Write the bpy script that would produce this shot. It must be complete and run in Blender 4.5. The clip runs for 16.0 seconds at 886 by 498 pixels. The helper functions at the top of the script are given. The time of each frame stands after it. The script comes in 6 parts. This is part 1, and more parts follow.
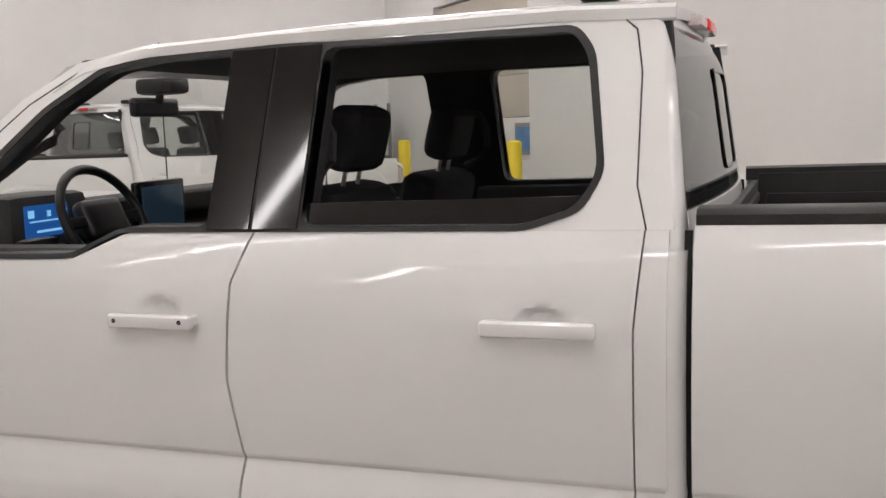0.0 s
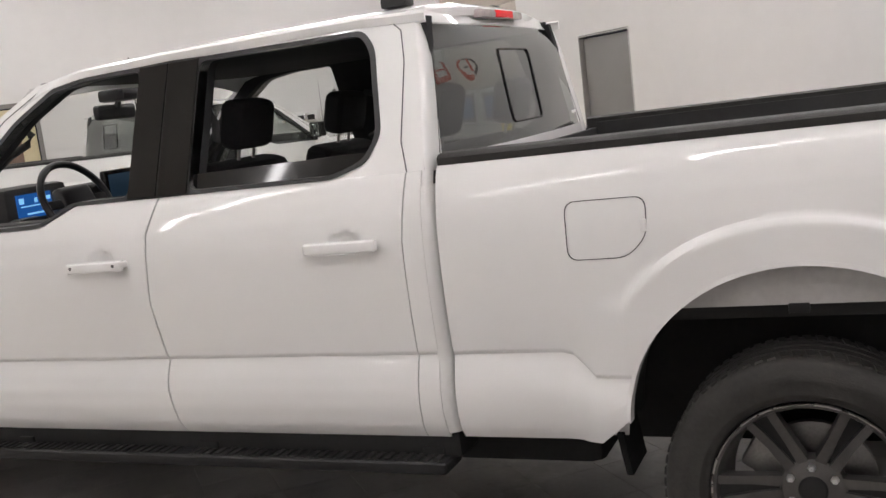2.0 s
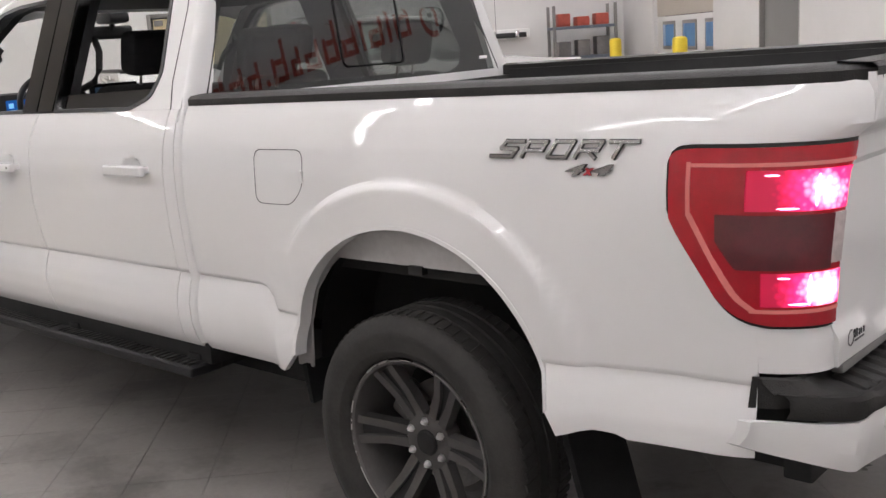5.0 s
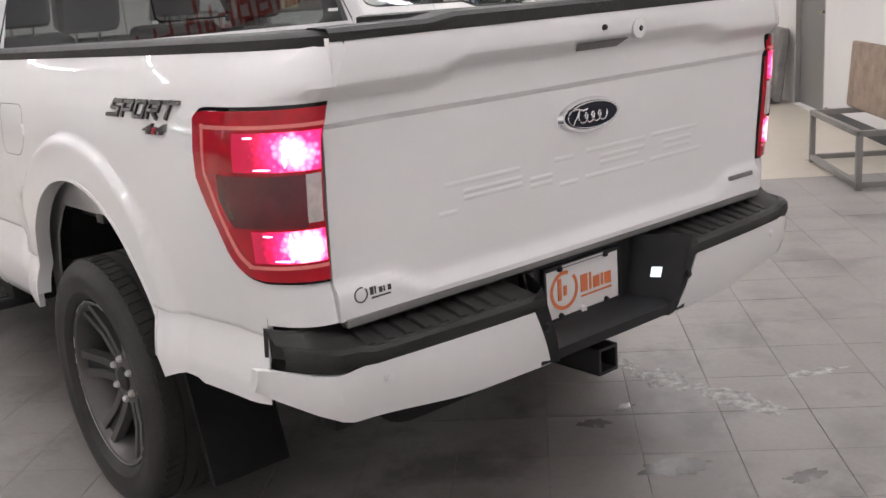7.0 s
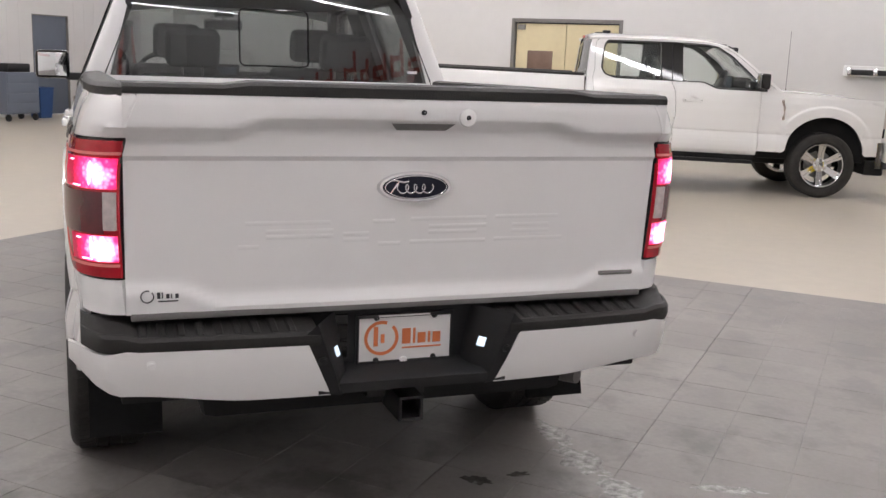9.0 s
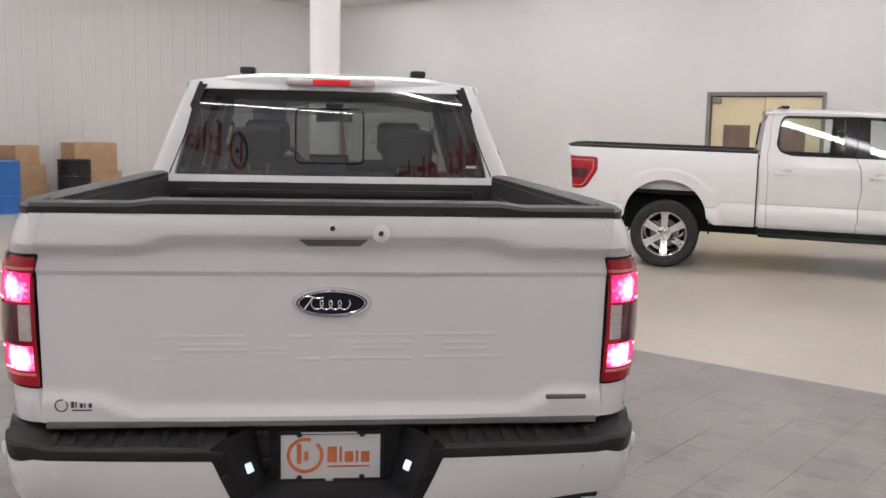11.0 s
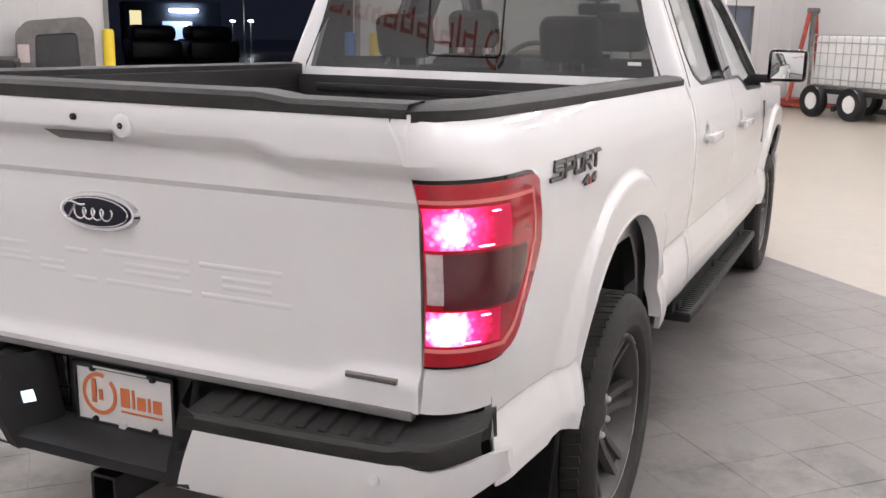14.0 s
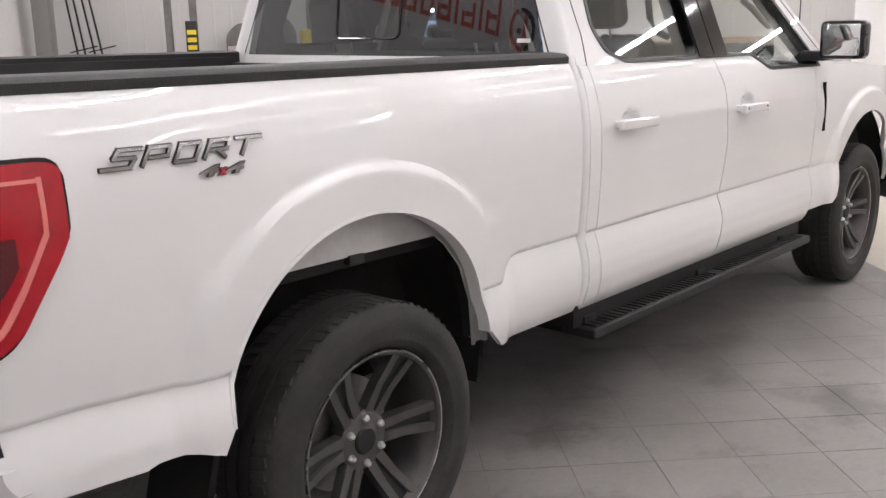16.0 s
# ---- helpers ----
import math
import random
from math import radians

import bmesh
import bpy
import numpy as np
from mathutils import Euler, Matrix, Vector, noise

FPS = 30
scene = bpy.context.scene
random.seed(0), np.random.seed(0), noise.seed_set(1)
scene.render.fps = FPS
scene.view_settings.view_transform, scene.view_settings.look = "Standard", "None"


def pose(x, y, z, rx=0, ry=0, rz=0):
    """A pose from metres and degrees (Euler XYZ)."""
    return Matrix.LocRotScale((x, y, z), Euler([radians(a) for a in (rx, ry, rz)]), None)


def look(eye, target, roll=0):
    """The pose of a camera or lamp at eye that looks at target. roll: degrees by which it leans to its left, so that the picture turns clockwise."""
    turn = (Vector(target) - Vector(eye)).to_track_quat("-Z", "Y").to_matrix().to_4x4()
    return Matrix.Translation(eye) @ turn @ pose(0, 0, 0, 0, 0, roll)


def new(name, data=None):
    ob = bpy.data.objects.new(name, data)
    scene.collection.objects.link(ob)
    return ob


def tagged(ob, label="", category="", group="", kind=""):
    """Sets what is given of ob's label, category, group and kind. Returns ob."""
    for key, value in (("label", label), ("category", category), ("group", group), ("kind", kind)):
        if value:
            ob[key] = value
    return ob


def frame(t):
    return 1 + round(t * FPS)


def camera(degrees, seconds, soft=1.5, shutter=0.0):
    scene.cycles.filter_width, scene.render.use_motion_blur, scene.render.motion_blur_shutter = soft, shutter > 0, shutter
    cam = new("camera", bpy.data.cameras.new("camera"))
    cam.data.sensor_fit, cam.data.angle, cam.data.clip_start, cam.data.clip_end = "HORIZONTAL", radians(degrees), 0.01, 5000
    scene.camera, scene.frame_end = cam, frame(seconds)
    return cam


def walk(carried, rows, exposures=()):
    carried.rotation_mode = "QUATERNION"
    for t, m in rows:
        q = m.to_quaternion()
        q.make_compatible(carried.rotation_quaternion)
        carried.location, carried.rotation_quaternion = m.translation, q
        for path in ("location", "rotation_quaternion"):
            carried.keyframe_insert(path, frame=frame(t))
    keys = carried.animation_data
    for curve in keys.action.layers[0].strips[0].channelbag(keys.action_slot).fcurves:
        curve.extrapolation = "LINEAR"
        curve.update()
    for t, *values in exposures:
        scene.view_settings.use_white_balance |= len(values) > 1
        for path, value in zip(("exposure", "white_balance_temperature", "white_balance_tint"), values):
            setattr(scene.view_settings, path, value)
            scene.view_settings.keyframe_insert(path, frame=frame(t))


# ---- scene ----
cam = camera(48.6, 16.0)

PATH = [
    (0, (-0.752, -3.064, 1.63), (-1.448, -1.206, 1.378), -1.7),
    (0.5, (-0.585, -3.283, 1.626), (-1.292, -1.435, 1.336), -4.4),
    (1, (-0.3, -3.38, 1.656), (-1.055, -1.557, 1.327), -6.6),
    (1.5, (0.007, -3.59, 1.624), (-0.751, -1.764, 1.317), -7.2),
    (2, (0.267, -3.683, 1.6), (-0.553, -1.883, 1.3), -6.8),
    (2.5, (0.59, -3.652, 1.62), (-0.293, -1.888, 1.296), -5.8),
    (3, (0.923, -3.635, 1.604), (-0.142, -1.974, 1.278), -5.8),
    (3.5, (1.213, -3.48, 1.568), (0.104, -1.853, 1.222), -5.5),
    (3.7, (1.305, -3.399, 1.562), (0.185, -1.782, 1.200), -5.2),
    (5.8, (2.347, -2.535, 1.567), (0.914, -1.218, 1.106), -3.7),
    (6, (2.435, -2.443, 1.564), (0.986, -1.15, 1.087), -3.8),
    (6.5, (2.681, -2.216, 1.526), (1.187, -0.976, 1.046), -4.7),
    (7, (3.005, -1.969, 1.526), (1.501, -0.752, 1.017), -4.4),
    (7.5, (3.317, -1.7, 1.527), (1.707, -0.639, 0.995), -3.6),
    (8, (3.54, -1.417, 1.549), (1.865, -0.474, 0.997), -2.1),
    (8.5, (3.806, -1.168, 1.555), (2.065, -0.322, 1.05), 2.4),
    (9, (4.021, -0.93, 1.566), (2.18, -0.248, 1.181), 2.2),
    (9.2, (4.069, -0.831, 1.560), (2.210, -0.177, 1.217), 2.1),
    (11.3, (4.094, 0.181, 1.726), (2.111, 0.223, 1.469), 0.7),
    (11.5, (4.067, 0.299, 1.721), (2.086, 0.205, 1.464), 0.3),
    (12, (3.933, 0.581, 1.709), (1.978, 0.284, 1.412), 0.4),
    (12.5, (3.698, 0.849, 1.697), (1.762, 0.469, 1.369), 0.7),
    (13, (3.454, 1.141, 1.652), (1.574, 0.583, 1.264), 1.5),
    (13.5, (3.204, 1.399, 1.655), (1.417, 0.619, 1.21), 0.6),
    (14, (2.959, 1.663, 1.617), (1.179, 0.867, 1.171), 1.0),
    (14.5, (2.709, 1.941, 1.592), (0.968, 1.065, 1.145), 1.0),
    (15, (2.42, 2.203, 1.59), (0.756, 1.191, 1.134), 1.3),
    (15.5, (2.14, 2.441, 1.606), (0.526, 1.353, 1.147), 1.8),
    (16, (1.857, 2.771, 1.551), (0.376, 1.506, 1.097), -1.2),
]
walk(cam, [(t, look(eye, target, roll)) for t, eye, target, roll in PATH], exposures=[
    (0.0, -0.32, 6880, 11), (1.5, -0.20, 6800, 10), (2.5, -0.20, 6740, 10), (3.5, -0.14, 6720, 10), (6.0, -0.06, 6550, 11), (7.0, 0.06, 6550, 11), (7.5, 0.18, 6550, 11), (8.0, 0.24, 6550, 11), (8.5, 0.18, 6550, 11), (9.0, -0.04, 6600, 11),
    (11.5, -0.20, 6520, 12), (12.0, -0.06, 6520, 12), (12.5, 0.0, 6500, 12), (13.0, 0.14, 6480, 12), (13.5, 0.42, 6460, 12), (14.0, 0.30, 6540, 12), (15.0, 0.24, 6580, 12), (16.0, 0.14, 6560, 12)])

# ---- light ----
world = bpy.data.worlds.new("night")
scene.world = world
world.use_nodes = True
world.node_tree.nodes["Background"].inputs[0].default_value = (0.011, 0.013, 0.024, 1)
world.node_tree.nodes["Background"].inputs[1].default_value = 0.6
LAMP, BAY = 30.0, 44.0          # strength of the ceiling strips, in the hall and over the tiled bay

# ---- materials ----
def mat(name, col, rough=0.5, metal=0.0, var=0.06, scale=6.0, bump=0.0, bscale=60.0, coat=0.0, emit=None, power=0.0, spec=0.5, alpha_t=0.0, ior=1.45, rvar=0.05):
    m = bpy.data.materials.new(name)
    m.use_nodes = True
    nt = m.node_tree
    b = nt.nodes["Principled BSDF"]
    b.inputs["Roughness"].default_value = rough
    b.inputs["Metallic"].default_value = metal
    b.inputs["IOR"].default_value = ior
    b.inputs["Specular IOR Level"].default_value = spec
    b.inputs["Coat Weight"].default_value = coat
    b.inputs["Coat Roughness"].default_value = 0.03
    b.inputs["Transmission Weight"].default_value = alpha_t
    b.inputs["Base Color"].default_value = (*col, 1)
    tc = nt.nodes.new("ShaderNodeTexCoord")
    if var:
        n1 = nt.nodes.new("ShaderNodeTexNoise"); n1.inputs["Scale"].default_value = scale; n1.inputs["Detail"].default_value = 6
        n2 = nt.nodes.new("ShaderNodeTexNoise"); n2.inputs["Scale"].default_value = scale * 9; n2.inputs["Detail"].default_value = 4
        mx = nt.nodes.new("ShaderNodeMath"); mx.operation = "MULTIPLY_ADD"; mx.inputs[1].default_value = 0.4
        nt.links.new(tc.outputs["Object"], n1.inputs["Vector"]); nt.links.new(tc.outputs["Object"], n2.inputs["Vector"])
        nt.links.new(n2.outputs[0], mx.inputs[0]); nt.links.new(n1.outputs[0], mx.inputs[2])
        r = nt.nodes.new("ShaderNodeValToRGB")
        r.color_ramp.elements[0].position, r.color_ramp.elements[1].position = 0.45, 0.95
        r.color_ramp.elements[0].color = (*[c * (1 - var) for c in col], 1)
        r.color_ramp.elements[1].color = (*[min(1, c * (1 + var)) for c in col], 1)
        nt.links.new(mx.outputs[0], r.inputs[0]); nt.links.new(r.outputs[0], b.inputs["Base Color"])
        if rvar:
            mr = nt.nodes.new("ShaderNodeMapRange"); mr.inputs[3].default_value = max(0, rough - rvar); mr.inputs[4].default_value = min(1, rough + rvar)
            nt.links.new(n1.outputs[0], mr.inputs[0]); nt.links.new(mr.outputs[0], b.inputs["Roughness"])
    if bump:
        nb = nt.nodes.new("ShaderNodeTexNoise"); nb.inputs["Scale"].default_value = bscale; nb.inputs["Detail"].default_value = 5
        bp = nt.nodes.new("ShaderNodeBump"); bp.inputs["Strength"].default_value = bump; bp.inputs["Distance"].default_value = 0.01
        nt.links.new(tc.outputs["Object"], nb.inputs["Vector"]); nt.links.new(nb.outputs[0], bp.inputs["Height"]); nt.links.new(bp.outputs[0], b.inputs["Normal"])
    if emit:
        b.inputs["Emission Color"].default_value = (*emit, 1)
        b.inputs["Emission Strength"].default_value = power
    return m


def glass(name, tint, mixing):
    """A tinted pane: part clear, part sharp reflection."""
    m = bpy.data.materials.new(name)
    m.use_nodes = True
    nt = m.node_tree
    nt.nodes.remove(nt.nodes["Principled BSDF"])
    out = nt.nodes["Material Output"]
    tr = nt.nodes.new("ShaderNodeBsdfTransparent"); tr.inputs[0].default_value = (*tint, 1)
    gl = nt.nodes.new("ShaderNodeBsdfGlossy"); gl.inputs["Roughness"].default_value = 0.02
    gl.inputs[0].default_value = (0.95, 0.97, 0.97, 1)
    lw = nt.nodes.new("ShaderNodeLayerWeight"); lw.inputs[0].default_value = 0.5
    pw = nt.nodes.new("ShaderNodeMath"); pw.operation = "POWER"; pw.inputs[1].default_value = 4.0
    fr = nt.nodes.new("ShaderNodeMath"); fr.operation = "MULTIPLY_ADD"; fr.inputs[1].default_value = 0.85; fr.inputs[2].default_value = mixing
    nt.links.new(lw.outputs["Facing"], pw.inputs[0]); nt.links.new(pw.outputs[0], fr.inputs[0])
    mx = nt.nodes.new("ShaderNodeMixShader")
    nt.links.new(fr.outputs[0], mx.inputs[0]); nt.links.new(tr.outputs[0], mx.inputs[1]); nt.links.new(gl.outputs[0], mx.inputs[2])
    nt.links.new(mx.outputs[0], out.inputs[0])
    return m


M = {}
M["white"] = mat("white_car_paint", (0.80, 0.795, 0.785), 0.50, coat=0.9, spec=0.25, var=0.012, scale=1.5, rvar=0.02)
M["black"] = mat("black_plastic", (0.011, 0.011, 0.012), 0.55, var=0.25, scale=14, bump=0.12, bscale=500)
M["trim"] = mat("satin_black_trim", (0.014, 0.014, 0.015), 0.38, var=0.2, scale=10)
M["gloss"] = mat("gloss_black_panel", (0.008, 0.0075, 0.0075), 0.05, coat=0.0, spec=0.5, var=0.1, rvar=0.02)
M["flap"] = mat("black_flap_rubber", (0.012, 0.012, 0.012), 0.85, var=0.3, scale=9, spec=0.2, bump=0.1, bscale=200)
M["pad"] = mat("worn_black_step_pad", (0.018, 0.017, 0.016), 0.55, var=0.35, scale=9, bump=0.3, bscale=260)
M["liner"] = mat("black_bed_liner", (0.016, 0.0155, 0.0155), 0.62, var=0.35, scale=7, bump=0.2, bscale=300)
M["rubber"] = mat("dusty_tyre_rubber", (0.030, 0.028, 0.026), 0.75, var=0.4, scale=8, bump=0.15, bscale=150)
M["rim"] = mat("dark_grey_wheel_paint", (0.11, 0.105, 0.102), 0.38, metal=0.6, var=0.15, scale=9)
M["rimdark"] = mat("black_wheel_pocket", (0.02, 0.02, 0.02), 0.5, metal=0.3, var=0.2)
M["machined"] = mat("machined_wheel_edge", (0.42, 0.41, 0.40), 0.28, metal=1.0, var=0.1)
M["bright"] = mat("bright_nut_plating", (0.86, 0.86, 0.86), 0.32, metal=0.85, var=0.05)
M["chrome"] = mat("chrome", (0.75, 0.75, 0.76), 0.10, metal=1.0, var=0.05)
M["steel"] = mat("dull_steel", (0.32, 0.31, 0.30), 0.45, metal=0.9, var=0.3, scale=12)
M["inner"] = mat("dark_underbody", (0.012, 0.012, 0.012), 0.85, var=0.4, scale=5)
M["liner_grey"] = mat("grey_wheel_house", (0.17, 0.165, 0.16), 0.7, var=0.2, scale=5)
M["primer"] = mat("primed_inner_panel", (0.50, 0.49, 0.48), 0.6, var=0.15, scale=5)
M["cloth"] = mat("black_seat_cloth", (0.020, 0.020, 0.022), 0.9, var=0.25, scale=20, bump=0.3, bscale=700)
M["dash"] = mat("dark_dashboard", (0.035, 0.034, 0.034), 0.7, var=0.2, scale=12, bump=0.15, bscale=500)
M["head"] = mat("dark_headliner", (0.030, 0.030, 0.031), 0.95, var=0.2, scale=20)
M["screen"] = mat("lit_blue_screen", (0.01, 0.03, 0.08), 0.15, var=0, emit=(0.02, 0.16, 0.60), power=0.5)
M["screen2"] = mat("dim_blue_screen", (0.02, 0.04, 0.07), 0.1, var=0, emit=(0.05, 0.10, 0.16), power=0.16)
M["screenmark"] = mat("pale_blue_screen_mark", (0.1, 0.3, 0.6), 0.2, var=0, emit=(0.25, 0.6, 1.0), power=0.9)
M["redlens"] = mat("red_lamp_lens", (0.33, 0.005, 0.012), 0.12, coat=0.5, var=0.15, scale=25, emit=(0.7, 0.0, 0.03), power=0.06)
M["redlit"] = mat("lit_red_lamp", (0.6, 0.02, 0.08), 0.2, var=0, emit=(1.0, 0.02, 0.16), power=1.6)
def lamp_glow(m):
    """Light spreads from the two bulbs behind each lens and fades over its small prisms."""
    nt = m.node_tree
    b = nt.nodes["Principled BSDF"]
    tc = nt.nodes.new("ShaderNodeTexCoord")
    ab = nt.nodes.new("ShaderNodeVectorMath"); ab.operation = "ABSOLUTE"
    nt.links.new(tc.outputs["Object"], ab.inputs[0])
    best = None
    for c in ((1.19, .885, 1.219), (1.19, .885, 1.008)):
        sc = nt.nodes.new("ShaderNodeVectorMath"); sc.operation = "DISTANCE"; sc.inputs[1].default_value = c
        nt.links.new(ab.outputs[0], sc.inputs[0])
        if best is None:
            best = sc.outputs["Value"]
        else:
            mn = nt.nodes.new("ShaderNodeMath"); mn.operation = "MINIMUM"
            nt.links.new(best, mn.inputs[0]); nt.links.new(sc.outputs["Value"], mn.inputs[1])
            best = mn.outputs[0]
    vo = nt.nodes.new("ShaderNodeTexVoronoi"); vo.inputs["Scale"].default_value = 70
    nt.links.new(tc.outputs["Object"], vo.inputs["Vector"])
    jit = nt.nodes.new("ShaderNodeMath"); jit.operation = "MULTIPLY_ADD"; jit.inputs[1].default_value = .022
    nt.links.new(vo.outputs["Distance"], jit.inputs[0]); nt.links.new(best, jit.inputs[2])
    r = nt.nodes.new("ShaderNodeValToRGB")
    el = r.color_ramp.elements
    el[0].position, el[0].color = .040, (1.0, .52, .70, 1)
    el[1].position, el[1].color = .115, (.55, .0, .03, 1)
    e = el.new(.066); e.color = (1.0, .03, .20, 1)
    nt.links.new(jit.outputs[0], r.inputs[0]); nt.links.new(r.outputs[0], b.inputs["Emission Color"])
    st = nt.nodes.new("ShaderNodeMapRange"); st.inputs[1].default_value = .036; st.inputs[2].default_value = .11; st.inputs[3].default_value = 3.2; st.inputs[4].default_value = .30
    nt.links.new(jit.outputs[0], st.inputs[0]); nt.links.new(st.outputs[0], b.inputs["Emission Strength"])


lamp_glow(M["redlit"])
M["redhot"] = mat("bulb_glow", (1, 0.5, 0.7), 0.2, var=0, emit=(1.0, 0.42, 0.68), power=4.0)
M["maroon"] = mat("dark_red_lamp_block", (0.10, 0.012, 0.018), 0.1, coat=0.6, var=0.2, scale=20)
M["palelens"] = mat("pale_lamp_lens", (0.55, 0.47, 0.46), 0.18, coat=0.5, var=0.15, scale=60)
M["pinkline"] = mat("pale_lamp_guide", (0.55, 0.16, 0.15), 0.25, var=0.1, emit=(1.0, 0.22, 0.2), power=0.12)
M["brake3"] = mat("red_brake_lens", (0.6, 0.015, 0.02), 0.2, var=0.1, emit=(1, 0.02, 0.03), power=0.25)
M["sideglass"] = glass("clear_side_glass", (0.93, 0.95, 0.94), 0.045)
M["rearglass"] = glass("tinted_rear_glass", (0.22, 0.235, 0.23), 0.075)
M["mirror"] = mat("mirror_glass", (0.85, 0.87, 0.87), 0.02, metal=1.0, var=0)
M["navy"] = mat("dark_blue_badge", (0.006, 0.007, 0.018), 0.3, coat=0.1, spec=0.3, var=0.1)
M["badge"] = mat("grey_chrome_badge", (0.30, 0.29, 0.28), 0.25, metal=0.9, var=0.2)
M["badgered"] = mat("red_badge", (0.45, 0.04, 0.05), 0.3, var=0.1)
M["plate"] = mat("white_plate", (0.80, 0.79, 0.78), 0.35, var=0.03)
M["orange"] = mat("orange_print", (0.72, 0.20, 0.07), 0.4, var=0.05)
M["decal"] = mat("black_decal", (0.05, 0.05, 0.055), 0.4, var=0.1)
M["white_led"] = mat("white_plate_lamp", (0.9, 0.95, 1.0), 0.3, var=0, emit=(0.62, 0.82, 1.0), power=1.1)
M["wall"] = mat("white_painted_wall", (0.68, 0.67, 0.66), 0.7, var=0.035, scale=0.7, bump=0.04, bscale=40)
# whiter than the walls: the stronger light on the column is in its colour
M["column"] = mat("brightened_column_paint", (0.86, 0.855, 0.845), 0.5, var=0.03, scale=1.5)
M["ceiling"] = mat("white_ceiling", (0.74, 0.73, 0.72), 0.85, var=0.04, scale=0.8, bump=0.06, bscale=30)
M["tan"] = mat("beige_sealed_concrete", (0.50, 0.45, 0.375), 0.32, var=0.10, scale=0.8, bump=0.02, bscale=8, rvar=0.10)
M["base"] = mat("dark_vinyl_base", (0.05, 0.05, 0.055), 0.6, var=0.15)
M["steelpaint"] = mat("grey_door_paint", (0.21, 0.205, 0.20), 0.5, var=0.05, scale=2)
M["bluedoor"] = mat("blue_grey_door_paint", (0.13, 0.15, 0.19), 0.5, var=0.05, scale=2)
M["yellow"] = mat("yellow_bollard_sleeve", (0.80, 0.60, 0.045), 0.45, var=0.05, scale=3)
M["blue"] = mat("blue_plastic", (0.035, 0.16, 0.48), 0.42, var=0.1, scale=4)
M["navybin"] = mat("dark_blue_bin", (0.03, 0.08, 0.22), 0.5, var=0.1)
M["drum"] = mat("black_drum_paint", (0.015, 0.015, 0.016), 0.3, var=0.3, scale=8)
M["card"] = mat("brown_cardboard", (0.44, 0.29, 0.17), 0.85, var=0.12, scale=5)
M["cream"] = mat("cream_traffic_door", (0.66, 0.57, 0.36), 0.5, var=0.05, scale=2)
M["brownwin"] = mat("brown_tinted_pane", (0.20, 0.13, 0.10), 0.15, var=0.2, scale=3)
M["frame"] = mat("grey_steel_frame", (0.20, 0.19, 0.18), 0.45, var=0.1)
M["beige"] = mat("beige_door_panel", (0.50, 0.45, 0.39), 0.6, var=0.06, scale=1.2)
# opaque pane with a weak blue glow of its own instead of outside light
M["paneblue"] = mat("glowing_blue_pane", (0.06, 0.14, 0.26), 0.1, var=0.25, scale=6, emit=(0.16, 0.34, 0.62), power=0.22)
M["ibc"] = mat("white_plastic_tank", (0.80, 0.80, 0.79), 0.45, var=0.05)
M["cage"] = mat("galvanised_cage", (0.50, 0.50, 0.49), 0.45, metal=0.3, var=0.2)
M["redpaint"] = mat("worn_red_paint", (0.40, 0.075, 0.05), 0.5, var=0.3, scale=8)
M["greypaint"] = mat("weathered_grey_plastic", (0.16, 0.15, 0.145), 0.6, var=0.3, scale=6)
M["wood"] = mat("dusty_brown_wood", (0.28, 0.21, 0.16), 0.8, var=0.3, scale=7)
M["strip"] = mat("ceiling_strip_diffuser", (0.9, 0.9, 0.9), 0.5, var=0, emit=(1.0, 0.985, 1.03), power=LAMP)
M["strip_bay"] = mat("bay_strip_diffuser", (0.9, 0.9, 0.9), 0.5, var=0, emit=(1.0, 0.985, 1.03), power=BAY)
M["asphalt"] = mat("wet_asphalt", (0.022, 0.022, 0.025), 0.22, var=0.4, scale=1.5, bump=0.2, bscale=9)
M["nightwall"] = mat("far_dark_facade", (0.02, 0.03, 0.055), 0.8, var=0.3, scale=1)
M["nightlamp"] = mat("far_lamp_glow", (1, 1, 1), 0.5, var=0, emit=(0.85, 0.95, 1.0), power=30.0)
M["greenlamp"] = mat("green_signal_glow", (0, 1, 0.4), 0.5, var=0, emit=(0.05, 1.0, 0.4), power=1.1)
M["warmlit"] = mat("warm_far_window", (0.8, 0.7, 0.4), 0.5, var=0.2, emit=(0.9, 0.8, 0.45), power=0.8)
M["winlit"] = mat("lit_far_window", (0.3, 0.5, 0.8), 0.5, var=0.3, scale=3, emit=(0.45, 0.62, 0.95), power=0.9)

# ---- building helpers ----
R45 = Matrix.Rotation(radians(45), 4, "Z")
RAKE = 0.014


def finish(ob, bm, material, smooth=True, angle=35):
    bmesh.ops.recalc_face_normals(bm, faces=bm.faces)
    me = bpy.data.meshes.new(ob)
    if smooth:
        for f in bm.faces:
            f.smooth = True
        lim = radians(angle)
        for e in bm.edges:
            e.smooth = len(e.link_faces) == 2 and e.calc_face_angle(0) < lim
    bm.to_mesh(me)
    bm.free()
    me.materials.append(material)
    return me


def part(name, bm, material, parent, label="", smooth=True, angle=35):
    """One mesh object under a thing or a part."""
    o = new(name, finish(name, bm, material, smooth, angle))
    o.parent = parent
    if parent is not None:
        o.matrix_parent_inverse = Matrix()
    if label:
        o["label"] = label
    return o


def thing(name, label, category, m=None, group="", kind=""):
    o = new(name)
    o.empty_display_size = 0.1
    if m is not None:
        o.matrix_basis = m
    return tagged(o, label, category, group, kind)


def solo(name, bm, material, label, category, m=None, group="", kind="", smooth=True):
    o = new(name, finish(name, bm, material, smooth))
    if m is not None:
        o.matrix_basis = m
    return tagged(o, label, category, group, kind)


